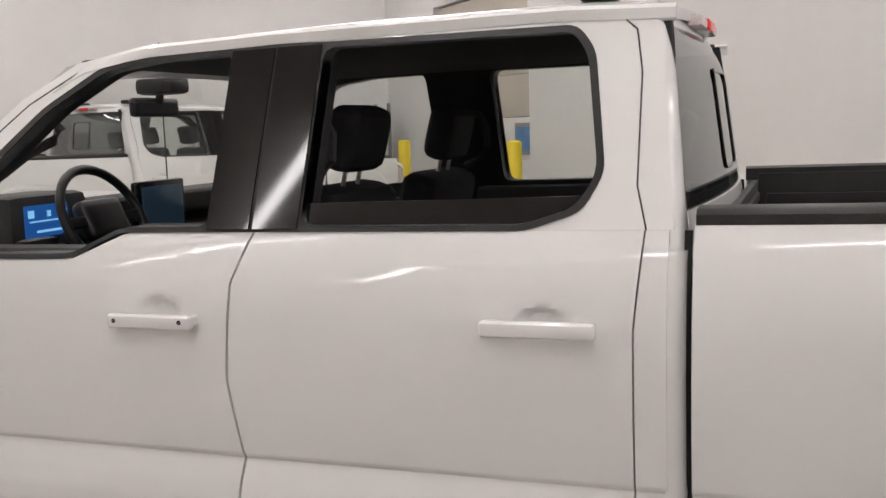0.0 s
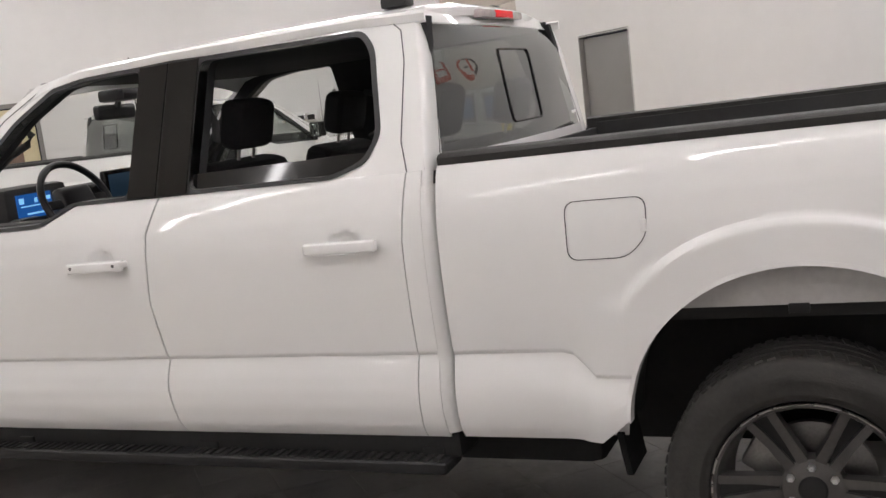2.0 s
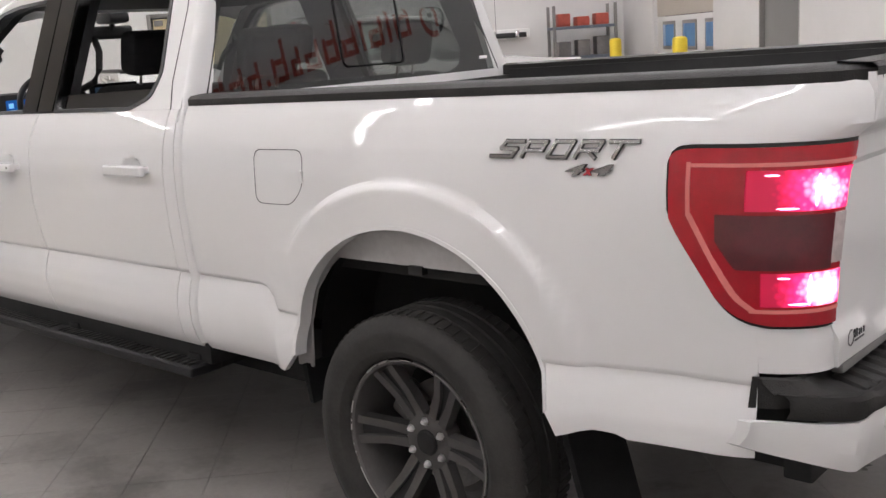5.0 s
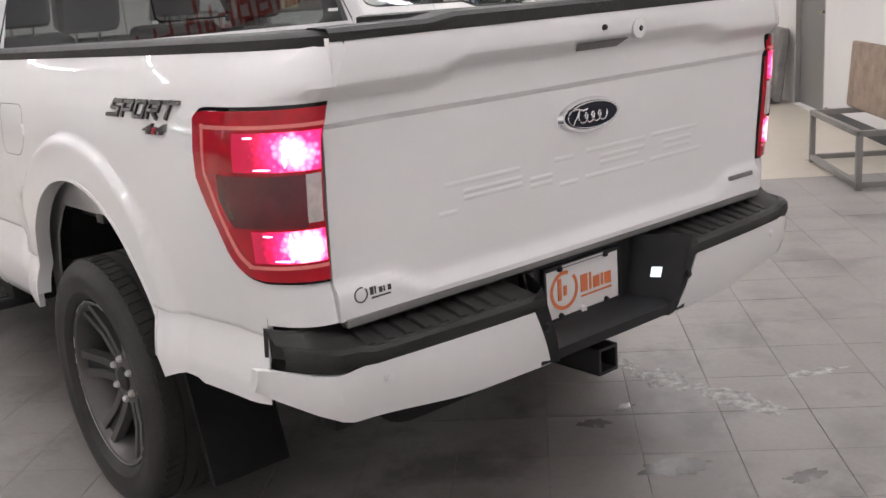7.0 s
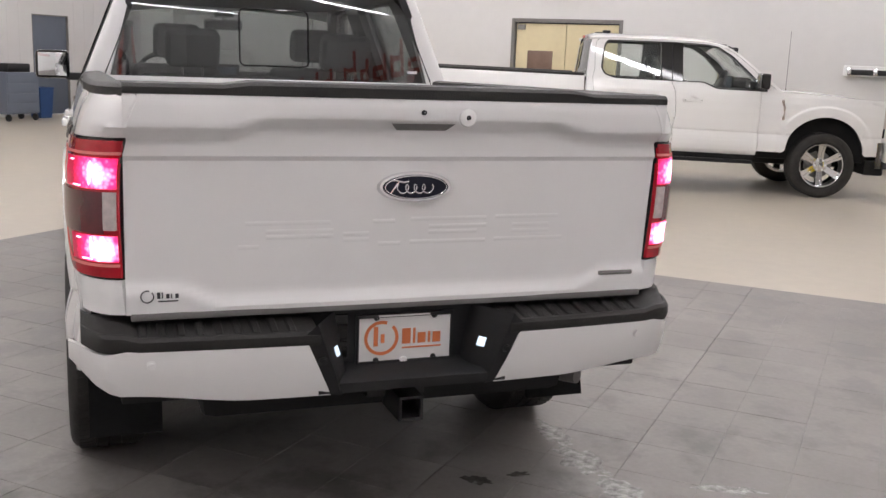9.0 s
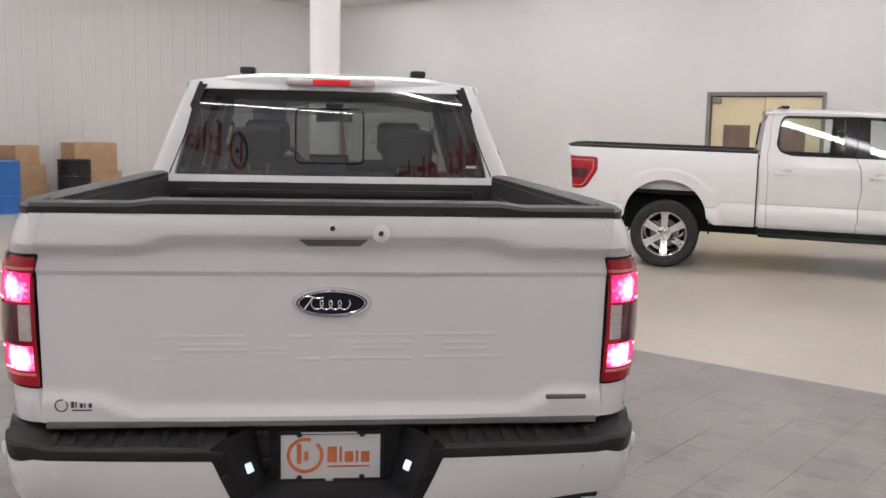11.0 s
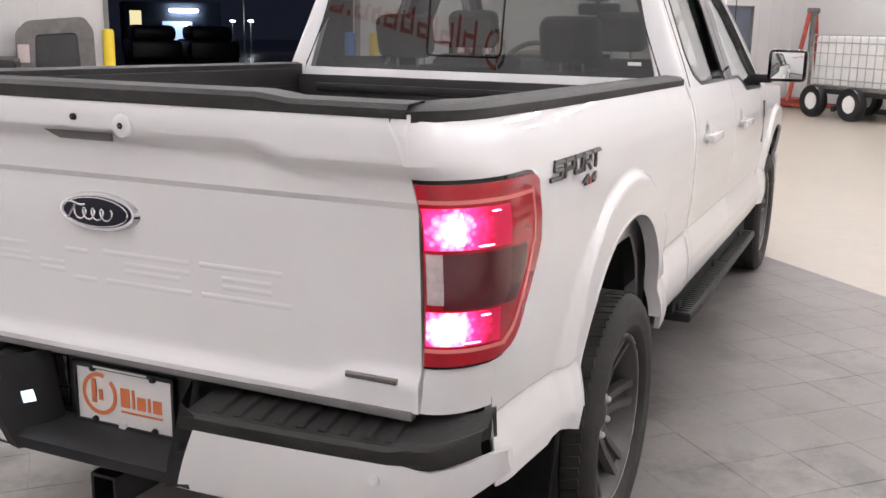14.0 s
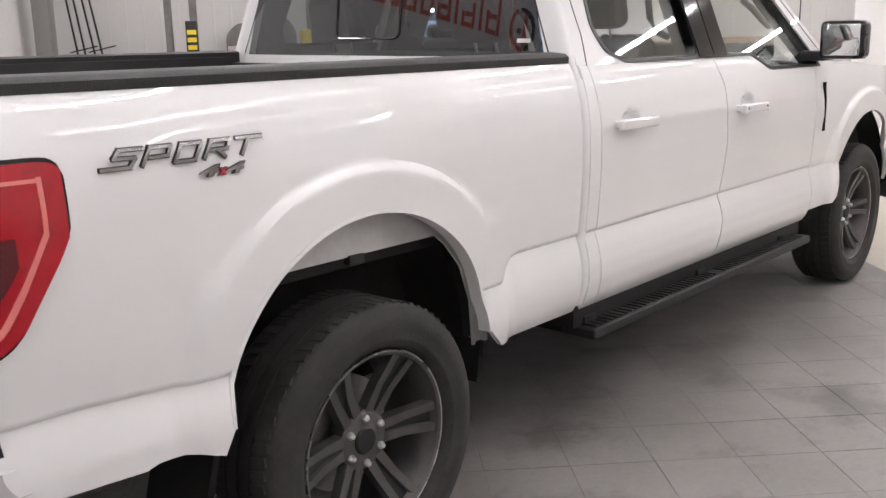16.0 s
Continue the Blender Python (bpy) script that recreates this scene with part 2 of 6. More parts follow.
def box(bm, x0, x1, y0, y1, z0, z1, bevel=0.0, seg=2, rot=None):
    r = bmesh.ops.create_cube(bm, size=1)
    vs = r["verts"]
    bmesh.ops.scale(bm, vec=(x1 - x0, y1 - y0, z1 - z0), verts=vs)
    bmesh.ops.translate(bm, vec=((x0 + x1) / 2, (y0 + y1) / 2, (z0 + z1) / 2), verts=vs)
    es = list({e for v in vs for e in v.link_edges})
    if bevel:
        r2 = bmesh.ops.bevel(bm, geom=es, offset=min(bevel, 0.49 * min(x1 - x0, y1 - y0, z1 - z0)), segments=seg, affect="EDGES", profile=0.6)
        vs = list({v for f in r2["faces"] for v in f.verts} | {v for v in vs if v.is_valid})
    if rot is not None:
        bmesh.ops.transform(bm, matrix=rot, verts=[v for v in vs if v.is_valid])
    return bm


def mesh_box(x0, x1, y0, y1, z0, z1, bevel=0.0, seg=2):
    return box(bmesh.new(), x0, x1, y0, y1, z0, z1, bevel, seg)


def lathe(bm, prof, n=48, axis="y", centre=(0, 0, 0), close=False):
    """Turns (radius, along) pairs round an axis."""
    rings = []
    for i in range(n):
        a = 2 * math.pi * i / n
        ring = []
        for r, h in prof:
            c, s = r * math.cos(a), r * math.sin(a)
            p = (c, h, s) if axis == "y" else (c, s, h) if axis == "z" else (h, c, s)
            ring.append(bm.verts.new(Vector(p) + Vector(centre)))
        rings.append(ring)
    k = len(prof)
    for i in range(n):
        a, b = rings[i], rings[(i + 1) % n]
        for j in range(k if close else k - 1):
            bm.faces.new((a[j], a[(j + 1) % k], b[(j + 1) % k], b[j]))
    return bm


def tube(bm, pts, r, n=8, closed=False):
    pts = [Vector(p) for p in pts]
    rings = []
    for i, p in enumerate(pts):
        a = pts[i - 1] if (i or closed) else p
        b = pts[(i + 1) % len(pts)] if (i < len(pts) - 1 or closed) else p
        d = (b - a).normalized()
        up = Vector((0, 0, 1)) if abs(d.z) < 0.9 else Vector((1, 0, 0))
        s = d.cross(up).normalized()
        t = s.cross(d)
        rings.append([bm.verts.new(p + r * (math.cos(2 * math.pi * k / n) * s + math.sin(2 * math.pi * k / n) * t)) for k in range(n)])
    m = len(rings)
    for i in range(m if closed else m - 1):
        a, b = rings[i], rings[(i + 1) % m]
        for k in range(n):
            bm.faces.new((a[k], a[(k + 1) % n], b[(k + 1) % n], b[k]))
    if not closed:
        bm.faces.new(rings[0]); bm.faces.new(rings[-1])
    return bm


def sheet(bm, grid, thick=None):
    """A grid of points as a surface; thick moves each point to its back."""
    V = [[bm.verts.new(p) for p in row] for row in grid]
    n, m = len(V), len(V[0])
    for i in range(n - 1):
        for j in range(m - 1):
            bm.faces.new((V[i][j], V[i + 1][j], V[i + 1][j + 1], V[i][j + 1]))
    if thick is not None:
        W = [[bm.verts.new(Vector(p) + Vector(thick(p))) for p in row] for row in grid]
        for i in range(n - 1):
            for j in range(m - 1):
                bm.faces.new((W[i][j + 1], W[i + 1][j + 1], W[i + 1][j], W[i][j]))
        for i in range(n - 1):
            bm.faces.new((V[i][0], W[i][0], W[i + 1][0], V[i + 1][0]))
            bm.faces.new((V[i + 1][m - 1], W[i + 1][m - 1], W[i][m - 1], V[i][m - 1]))
        for j in range(m - 1):
            bm.faces.new((V[0][j + 1], W[0][j + 1], W[0][j], V[0][j]))
            bm.faces.new((V[n - 1][j], W[n - 1][j], W[n - 1][j + 1], V[n - 1][j + 1]))
    return bm


def lerp(x, pts):
    """Straight lines between (x, y) pairs."""
    return float(np.interp(x, [p[0] for p in pts], [p[1] for p in pts]))


def smooth01(e0, e1, x):
    t = min(1, max(0, (x - e0) / (e1 - e0)))
    return t * t * (3 - 2 * t)


def holed(bm, outer, holes, place, back):
    """A flat panel with holes, from outlines in two coordinates; place() sets a point in space, back its depth."""
    from mathutils.geometry import tessellate_polygon
    loops = [[Vector((a, b, 0)) for a, b in loop] for loop in [outer] + holes]
    flat = [p for loop in loops for p in loop]
    tris = tessellate_polygon(loops)
    F = [bm.verts.new(place(p.x, p.y)) for p in flat]
    B = [bm.verts.new(Vector(place(p.x, p.y)) + Vector(back)) for p in flat]
    for t in tris:
        try:
            bm.faces.new([F[i] for i in t]); bm.faces.new([B[i] for i in reversed(t)])
        except ValueError:
            pass
    k = 0
    for loop in loops:
        n = len(loop)
        for i in range(n):
            a, b = k + i, k + (i + 1) % n
            bm.faces.new((F[a], F[b], B[b], B[a]))
        k += n
    return bm


def rounded(pts, r=0.03, seg=4):
    """An outline with its corners rounded."""
    out, n = [], len(pts)
    for i in range(n):
        p, a, b = Vector(pts[i]), Vector(pts[i - 1]), Vector(pts[(i + 1) % n])
        ra = min(r, 0.45 * (a - p).length, 0.45 * (b - p).length)
        s, e = p + (a - p).normalized() * ra, p + (b - p).normalized() * ra
        for k in range(seg + 1):
            t = k / seg
            q = (1 - t) ** 2 * s + 2 * t * (1 - t) * p + t * t * e
            out.append((q.x, q.y))
    return out


def raked(bm):
    for v in bm.verts:
        v.co.z += RAKE * v.co.x
    return bm


def mirrored(bm):
    for v in bm.verts:
        v.co.y = -v.co.y
    bmesh.ops.reverse_faces(bm, faces=bm.faces)
    return bm

# ---- the pickup ----
PROF = [(0.50, .90), (.535, .935), (.56, .955), (.59, .972), (.65, .984), (.71, .985), (.76, .976), (.80, .964), (.823, .956), (.834, .9665), (.95, .977), (1.08, .983), (1.20, .981), (1.28, .971), (1.34, .956), (1.385, .940), (1.42, .920), (1.45, .90)]


def half_width(z, drop=0.0):
    """Half the body's width at a height; drop lowers the crease above the sills."""
    z = z + drop * smooth01(1.15, .85, z)
    return (lerp(z - .001, PROF) + lerp(z + .001, PROF)) / 2


def arch_z(x, cx, a=.485, b=.44, zc=.62):
    t = 1 - ((x - cx) / a) ** 2
    return zc + b * math.sqrt(t) if t > 0 else 0


def flare(x, z, cx):
    e = math.sqrt(((x - cx) / .60) ** 2 + ((z - .69) / .50) ** 2)
    return .021 * (1 - smooth01(.965, 1.02, e))


CORNER = 0.28          # length of the bed's corner round to the gate


def bed_drop(a):
    return .078 * smooth01(-.61, -.51, a) - .02 * smooth01(.5, 1.0, a)


def bed_point(a, z, off=0.0):
    """The bed's side along a (x, then round the corner) at height z, for the +y side."""
    y = half_width(z, bed_drop(a)) + flare(min(a, 1.0), z, .06) - .012 * smooth01(.6, 1.0, a) + off
    if a <= 1.0:
        return (a, y, z)
    th = (a - 1.0) / CORNER * math.pi / 2
    reach = gate_x(GATE_W, z) - .998 if z > .88 else .207
    return (1.0 + (reach + off) * math.sin(th), y - (.125 + off) * (1 - math.cos(th)), z)


def bed_grid(a0, a1, n, lo, hi, m, off=0.0):
    return [[bed_point(a, lo(a) + (hi(a) - lo(a)) * j / m, off) for j in range(m + 1)] for a in [a0 + (a1 - a0) * i / n for i in range(n + 1)]]


def inward(d):
    return lambda p: (0, -d, 0) if p[0] < 1.02 else (-d * .8, -d * .6, 0)


def sided(bm, sgn):
    return raked(mirrored(bm) if sgn < 0 else bm)


def door_sheet(xl, xr, hi, lo=.545, n=56, m=64, off=0.0, taper=False, dent=None):
    """A panel of the cab's side between two edges given as (z, x) pairs."""
    g = []
    for i in range(n + 1):
        u = i / n
        top = hi(xl(1.3) + u * (xr(1.3) - xl(1.3)))
        col = []
        for z in [lo + (.817 - lo) * j / 20 for j in range(20)] + [.8175, .8235, .8345, .841] + [.841 + (top - .841) * j / (m - 24) for j in range(1, m - 23)]:
            x = xl(z) + u * (xr(z) - xl(z))
            y = half_width(z) + off - (.055 * smooth01(-3.3, -4.8, x) if taper else 0)
            if dent is not None:
                e = math.hypot((x - dent) / .066, (z - 1.203) / .040)
                y -= .026 * (1 - smooth01(.45, 1.0, e))
            col.append((x, y, z))
        g.append(col)
    return g


SEAM_B = [(.54, -2.08), (.59, -2.09), (.73, -2.11), (.83, -2.10), (1.03, -2.13), (1.28, -2.11), (1.41, -2.055)]
SEAM_C = [(.54, -1.11), (.83, -1.10), (1.19, -1.10), (1.41, -1.08)]
BELT = [(-3.3, 1.325), (-2.62, 1.335), (-2.47, 1.4046), (-.9, 1.4046)]
GAP = 0.0035


def wheel(parent, x, sgn, metal, dark, name="wheel"):
    """Tyre, rim, spokes, cap and nuts; its face looks along sgn * y."""
    w = thing(name, "", "")
    w.parent = parent
    w.matrix_basis = Matrix.Translation((x, sgn * (.872 if x > -1 else .842), .405)) @ Matrix.Rotation(radians(0 if sgn > 0 else 180), 4, "Z")
    bm = bmesh.new()
    prof = [(.272, .095), (.277, .110), (.283, .119), (.300, .130), (.303, .1315), (.306, .1305), (.335, .138), (.356, .138), (.359, .1365), (.378, .132), (.392, .120), (.398, .108), (.401, .098), (.403, .055), (.393, .052), (.393, .045), (.404, .042), (.404, .006), (.394, .004), (.394, -.004), (.404, -.006), (.404, -.042), (.393, -.045), (.393, -.052), (.403, -.055), (.401, -.10), (.385, -.128), (.35, -.138), (.30, -.13), (.272, -.10)]
    lathe(bm, prof, 72)
    part("tyre", bm, M["rubber"], w, "dusty black tyre", angle=50)
    bm = bmesh.new()
    for k in range(72):
        for y0, y1 in ((.058, .118), (-.118, -.058)):
            a = 2 * math.pi * (k + (.5 if y0 < 0 else 0)) / 72
            box(bm, -.011, .011, y0 * .9, y1 * .9, .398, .4045, 0, rot=Matrix.Rotation(a, 4, "Y") @ Matrix.Rotation(radians(12), 4, "Z"))
    part("tread", bm, M["rubber"], w, smooth=False)["kind"] = "stuff"
    bm = bmesh.new()
    lathe(bm, [(.272, .108), (.266, .112), (.258, .108), (.250, .085), (.240, .06), (.225, -.06), (.24, -.11), (.27, -.11)], 64)
    part("rim_barrel", bm, M["rim"] if dark else M["chrome"], w)
    bm = bmesh.new()
    lathe(bm, [(.262, .106), (.266, .1125), (.270, .113), (.2725, .109)], 64)
    part("rim_lip", bm, M["machined"], w)
    bm = bmesh.new()
    lathe(bm, [(.001, -.03), (.17, -.03), (.17, -.055), (.001, -.055)], 40)
    part("brake_disc", bm, M["steel"], w)
    bm = bmesh.new()
    box(bm, -.06, .06, -.05, .0, .09, .2, .015, rot=Matrix.Rotation(radians(60), 4, "Y"))
    part("brake_caliper", bm, M["steel"], w)
    bm = bmesh.new()
    lathe(bm, [(.001, .055), (.075, .058), (.088, .05), (.095, .03), (.09, .0)], 36)
    part("hub", bm, metal, w)
    bm = bmesh.new()
    lathe(bm, [(.001, .066), (.034, .065), (.040, .060), (.041, .05)], 28)
    cap = part("centre_cap", bm, M["rimdark"] if dark else M["chrome"], w)
    for k in range(6):
        a = math.pi / 3 * k + (math.pi / 6 if dark else 0)
        rot = Matrix.Rotation(-a, 4, "Y")
        sp = bmesh.new()
        # two ribs with a sunk web between them
        for s in (-1, 1):
            prof0, prof1 = [(.07, s * .019, .052), (.16, s * .0245, .066), (.235, s * .032, .092), (.264, s * .036, .102)], (.0165 if dark else .018)
            for side in range(3):
                p, q = prof0[side], prof0[side + 1]
                vs = []
                for (r, t, h) in (p, q):
                    wd = prof1 * (1.25 if r < .1 else 1.0)
                    vs.append([sp.verts.new((t - wd, h - .03, r)), sp.verts.new((t - wd * .75, h, r)), sp.verts.new((t + wd * .75, h, r)), sp.verts.new((t + wd, h - .03, r))])
                for i in range(3):
                    sp.faces.new((vs[0][i], vs[0][i + 1], vs[1][i + 1], vs[1][i]))
        bmesh.ops.remove_doubles(sp, verts=sp.verts, dist=1e-5)
        bmesh.ops.transform(sp, matrix=rot, verts=sp.verts)
        part("spoke", sp, metal, w, angle=50)
        sp = bmesh.new()
        g = [[(t * lerp(r, [(.07, .016), (.26, .034)]), lerp(r, [(.07, .043), (.16, .054), (.26, .086)]), r) for t in (-1, 1)] for r in (.07, .12, .17, .22, .262)]
        sheet(sp, g, lambda p: (0, -.02, 0))
        bmesh.ops.transform(sp, matrix=rot, verts=sp.verts)
        part("spoke_web", sp, M["rimdark"] if dark else metal, w)
        nut = bmesh.new()
        b = a + math.pi / 6
        lathe(nut, [(.001, .074), (.007, .073), (.0115, .066), (.012, .05)], 6, centre=(.0675 * math.sin(b), 0, .0675 * math.cos(b)))
        part("lug_nut", nut, M["bright"], w, angle=20)
    return w


def lamp_edges(a):
    """Lower and upper edge of the tail lamp along the bed's side."""
    lo = lerp(a, [(.887, 1.16), (.895, 1.135), (.91, 1.105), (.96, 1.028), (1.0, .966), (1.02, .943), (1.04, .927), (1.065, .916), (1.10, .909), (1.29, .905)])
    hi = lerp(a, [(.887, 1.252), (.892, 1.270), (.90, 1.282), (.915, 1.290), (.94, 1.293), (1.29, 1.297)])
    return lo, hi


def tail_lamp(parent, sgn, lit):
    def strip(name, a0, a1, lo, hi, off, material, n=18, m=8, depth=.01, label="", under=None):
        bm = bmesh.new()
        sheet(bm, bed_grid(a0, a1, n, lo, hi, m, off), inward(depth))
        return part(name, sided(bm, sgn), material, under or parent_lamp, label)
    parent_lamp = thing("tail_lamp", "", "")
    parent_lamp.parent = parent
    end = 1.0 + CORNER
    strip("lamp_seal", .887, end, lambda a: lamp_edges(a)[0] - .005, lambda a: lamp_edges(a)[1] + .005, .004, M["gloss"], n=40, depth=.02)
    strip("lens", .895, end - .003, lambda a: lamp_edges(a)[0] + .003, lambda a: lamp_edges(a)[1] - .003, .011, M["redlens"], n=44, m=14, label="red tail lamp lens")
    inset = lambda a: lamp_edges(a)[0] + .05 + .06 * (1 - smooth01(.94, 1.06, a))
    upper = lambda a: lamp_edges(a)[1] - .042
    # pale light guide that runs round the lens
    strip("light_guide", .945, end - .006, lambda a: upper(a), lambda a: upper(a) + .008, .0135, M["pinkline"], m=1)
    strip("light_guide", 1.065, end - .006, lambda a: .940, lambda a: .948, .0135, M["pinkline"], m=1)
    strip("light_guide", .937, .947, lambda a: 1.145, lambda a: upper(.945) + .011, .0135, M["pinkline"], n=2, m=8)
    bm = bmesh.new()
    g = []
    for i in range(13):
        t = i / 12
        a, z = lerp(t, [(0, .937), (.8, 1.035), (1, 1.068)]), lerp(t, [(0, 1.147), (.8, .968), (1, .940)])
        g.append([bed_point(a, z, .0135), bed_point(a + .011, z + .006, .0135)])
    sheet(bm, g, inward(.008))
    part("light_guide", sided(bm, sgn), M["pinkline"], parent_lamp)
    strip("turn_block", 1.005, end - .055, lambda a: lerp(a, [(.985, 1.13), (1.04, 1.035)]), lambda a: 1.152, .0175, M["maroon"], depth=.008)
    strip("reverse_lens", end - .054, end - .012, lambda a: 1.045, lambda a: 1.152, .0165, M["palelens"], n=6, depth=.008)
    for z0, z1, a0 in ((1.160, 1.245, 1.055), (.955, 1.028, 1.085)):
        box_ = strip("stop_lens", a0, end - .010, lambda a: z0, lambda a: z1, .0145, M["redlit"] if lit else M["redlens"], depth=.006, label="glowing stop lamp" if lit else "")
        if lit:
            random.seed(int(z0 * 1000))
            zc = (z0 + z1) / 2
            for ac, ra, zq, rz in ((1.178, .0045, zc, .034), (a0 + .07, .020, z0 + .006, .002), (a0 + .04, .012, z1 - .010, .002)):
                strip("bulb_reflector", ac - ra, ac + ra, lambda a: zq - rz * math.sqrt(max(.02, 1 - ((a - ac) / ra) ** 2)), lambda a: zq + rz * math.sqrt(max(.02, 1 - ((a - ac) / ra) ** 2)), .0165, M["redhot"], n=10, m=4, depth=.004, under=box_)
    return parent_lamp




GATE_W = .832


def gate_x(y, z):
    ay = abs(y)
    low = .030 * smooth01(.44, .56, ay)
    zl = .845 + .045 * smooth01(.57, .69, ay)
    pts = [(.79, 1.222), (zl - .028, 1.226), (zl, 1.206), (1.0, 1.212), (1.243, 1.232), (1.247, 1.240), (1.28, 1.242), (1.328 - low, 1.244), (1.360 - low, 1.286), (1.400, 1.291), (1.43, 1.286)]
    x = (lerp(z - .005, pts) + lerp(z, pts) + lerp(z + .005, pts)) / 3
    return x - .008 * (y / GATE_W) ** 2


def seat(parent, x, y, w, back=.62, rear=False):
    s = thing("seat", "", "")
    s.parent = parent
    part("cushion", mesh_box(x - .50, x + .03, y - w, y + w, .78, .98, .07, 3), M["cloth"], s)
    bm = bmesh.new()
    box(bm, -.07, .07, -w, w, 0, back, .06, 3, rot=Matrix.Translation((x, y, .90)) @ Matrix.Rotation(radians(14), 4, "Y"))
    part("backrest", bm, M["cloth"], s)
    top = Matrix.Translation((x, y, .90)) @ Matrix.Rotation(radians(14), 4, "Y")
    for c in ((0,) if not rear else (-w * .6, w * .6)):
        bm = bmesh.new()
        box(bm, -.055, .05, c - .135, c + .135, back + .045, back + .24, .05, 3, rot=top)
        part("headrest", bm, M["cloth"], s)
        for d in (-.05, .05):
            bm = bmesh.new()
            tube(bm, [top @ Vector((0, c + d, back - .05)), top @ Vector((0, c + d, back + .08))], .007, 6)
            part("headrest_post", bm, M["steel"], s)
    return s


def pickup(m, label, lit, dark_wheels):
    T = thing("pickup_truck", label, "pickup truck", m)
    WHITE = M["white"]
    XC = .06
    for sgn in (-1, 1):
        open_side = sgn < 0 and lit
        # bed side with its wheel arch
        bm = bmesh.new()
        lo = lambda a: max(.548 + .05 * smooth01(.5, .7, a), arch_z(a, XC) + (0 if abs(a - XC) < .485 else 0))
        hi = lambda a: 1.418 + .004 * smooth01(-.9, 1.2, a)
        knots = [-.978 + .493 * i / 14 for i in range(14)] + [XC - .4849 * math.cos(math.pi * i / 40) for i in range(41)] + [.546 + (1.0 - .546) * i / 14 for i in range(1, 15)] + [1.03, 1.055, 1.075, 1.0765] + [1.0765 + (CORNER - .0795) * i / 9 for i in range(1, 10)]
        g = []
        for a in knots:
            l = lo(a)
            if a > 1.076:
                l = .80
            elif a > .75:
                l = lerp(a, [(.75, .588), (1.0, .60), (1.076, .608)])
            h = hi(a)
            line = .829 - bed_drop(a)
            if l < line - .03:
                zs = [l + (line - .0115 - l) * j / 12 for j in range(12)] + [line - .0115, line - .0055, line + .0055, line + .012]
            else:
                zs = [l + .0025 * j for j in range(16)]
            zs += [zs[-1] + (h - zs[-1]) * j / 32 for j in range(1, 33)]
            g.append([bed_point(a, z) for z in zs])
        sheet(bm, g, inward(.02))
        side = part("bed_side", sided(bm, sgn), WHITE, T)
        # lip of the arch
        bm = bmesh.new()
        g = []
        for i in range(41):
            th = math.pi * i / 40
            x = XC - .4849 * math.cos(th)
            z = max(.56, .62 + .44 * math.sin(th))
            p = bed_point(x, z)
            g.append([(p[0], p[1] + .002, p[2]), (p[0], p[1] - .045, p[2] - .002)])
        sheet(bm, g, lambda p: ((p[0] - XC) * .02, 0, .012))
        part("arch_lip", sided(bm, sgn), WHITE, T)
        # inner wheel house
        bm = holed(bmesh.new(), [(-.53, .55), (-.458, .55), (-.445, .70), (-.40, .82), (-.33, .90), (-.285, .935), (.58, .935), (.58, 1.16), (-.53, 1.16)], [], lambda x, z: (x, .912, z), (0, -.008, 0))
        part("wheel_house_panel", sided(bm, sgn), M["primer"], T, "bare grey inner panel")
        for c in (.02, .35):
            part("panel_clip", sided(mesh_box(c, c + .055, .895, .92, .912, .939, .003), sgn), M["trim"], T)
        bm = bmesh.new()
        sheet(bm, [[(XC - .53 * math.cos(math.pi * i / 24), y, .56 + .54 * math.sin(math.pi * i / 24)) for y in (.50, .86)] for i in range(25)], lambda p: (0, 0, .01))
        part("wheel_house", sided(bm, sgn), M["inner"], T)
        bm = mesh_box(-.5, .6, .48, .50, .45, 1.10)
        part("wheel_house_wall", sided(bm, sgn), M["inner"], T)
        # fuel door, driver's side only
        if sgn < 0:
            out = rounded([(-.57, 1.275), (-.335, 1.275), (-.335, 1.165), (-.395, 1.105), (-.57, 1.105)], .035, 5)
            bm = bmesh.new()
            for k, (grow, off) in enumerate(((1.0, .0015),)):
                n = len(out)
                cx, cz = -.455, 1.19
                ring_o = [bm.verts.new(bed_point(cx + (a - cx) * 1.012, cz + (z - cz) * 1.012, .0032)) for a, z in out]
                ring_i = [bm.verts.new(bed_point(cx + (a - cx) * .985, cz + (z - cz) * .985, .0032)) for a, z in out]
                for i in range(n):
                    bm.faces.new((ring_o[i], ring_o[(i + 1) % n], ring_i[(i + 1) % n], ring_i[i]))
            fd = part("fuel_door_gap", sided(bm, sgn), M["decal"], T)
            bm = mesh_box(-.352, -.334, .975, .987, 1.175, 1.212, .003)
            part("fuel_door_latch", sided(bm, sgn), WHITE, T)
        # doors and cab corner
        xlB, xrB = (lambda z: lerp(z, SEAM_B) + GAP), (lambda z: lerp(z, SEAM_C) - GAP)
        for nm, xl, xr, tap in (("rear_door", xlB, xrB, False), ("front_door", (lambda z: -3.16), (lambda z: lerp(z, SEAM_B) - GAP), False), ("cab_corner", (lambda z: lerp(z, SEAM_C) + GAP * .2), (lambda z: -1.03), False)):
            bm = bmesh.new()
            hx = -1.44 if nm == "rear_door" else -2.455
            g = door_sheet(xl, xr, lambda x: lerp(x, BELT), n=56 if nm != "cab_corner" else 6, dent=None if nm == "cab_corner" else hx + .13)
            sheet(bm, g, lambda p: (0, -.025, 0))
            d = part(nm, sided(bm, sgn), WHITE, T)
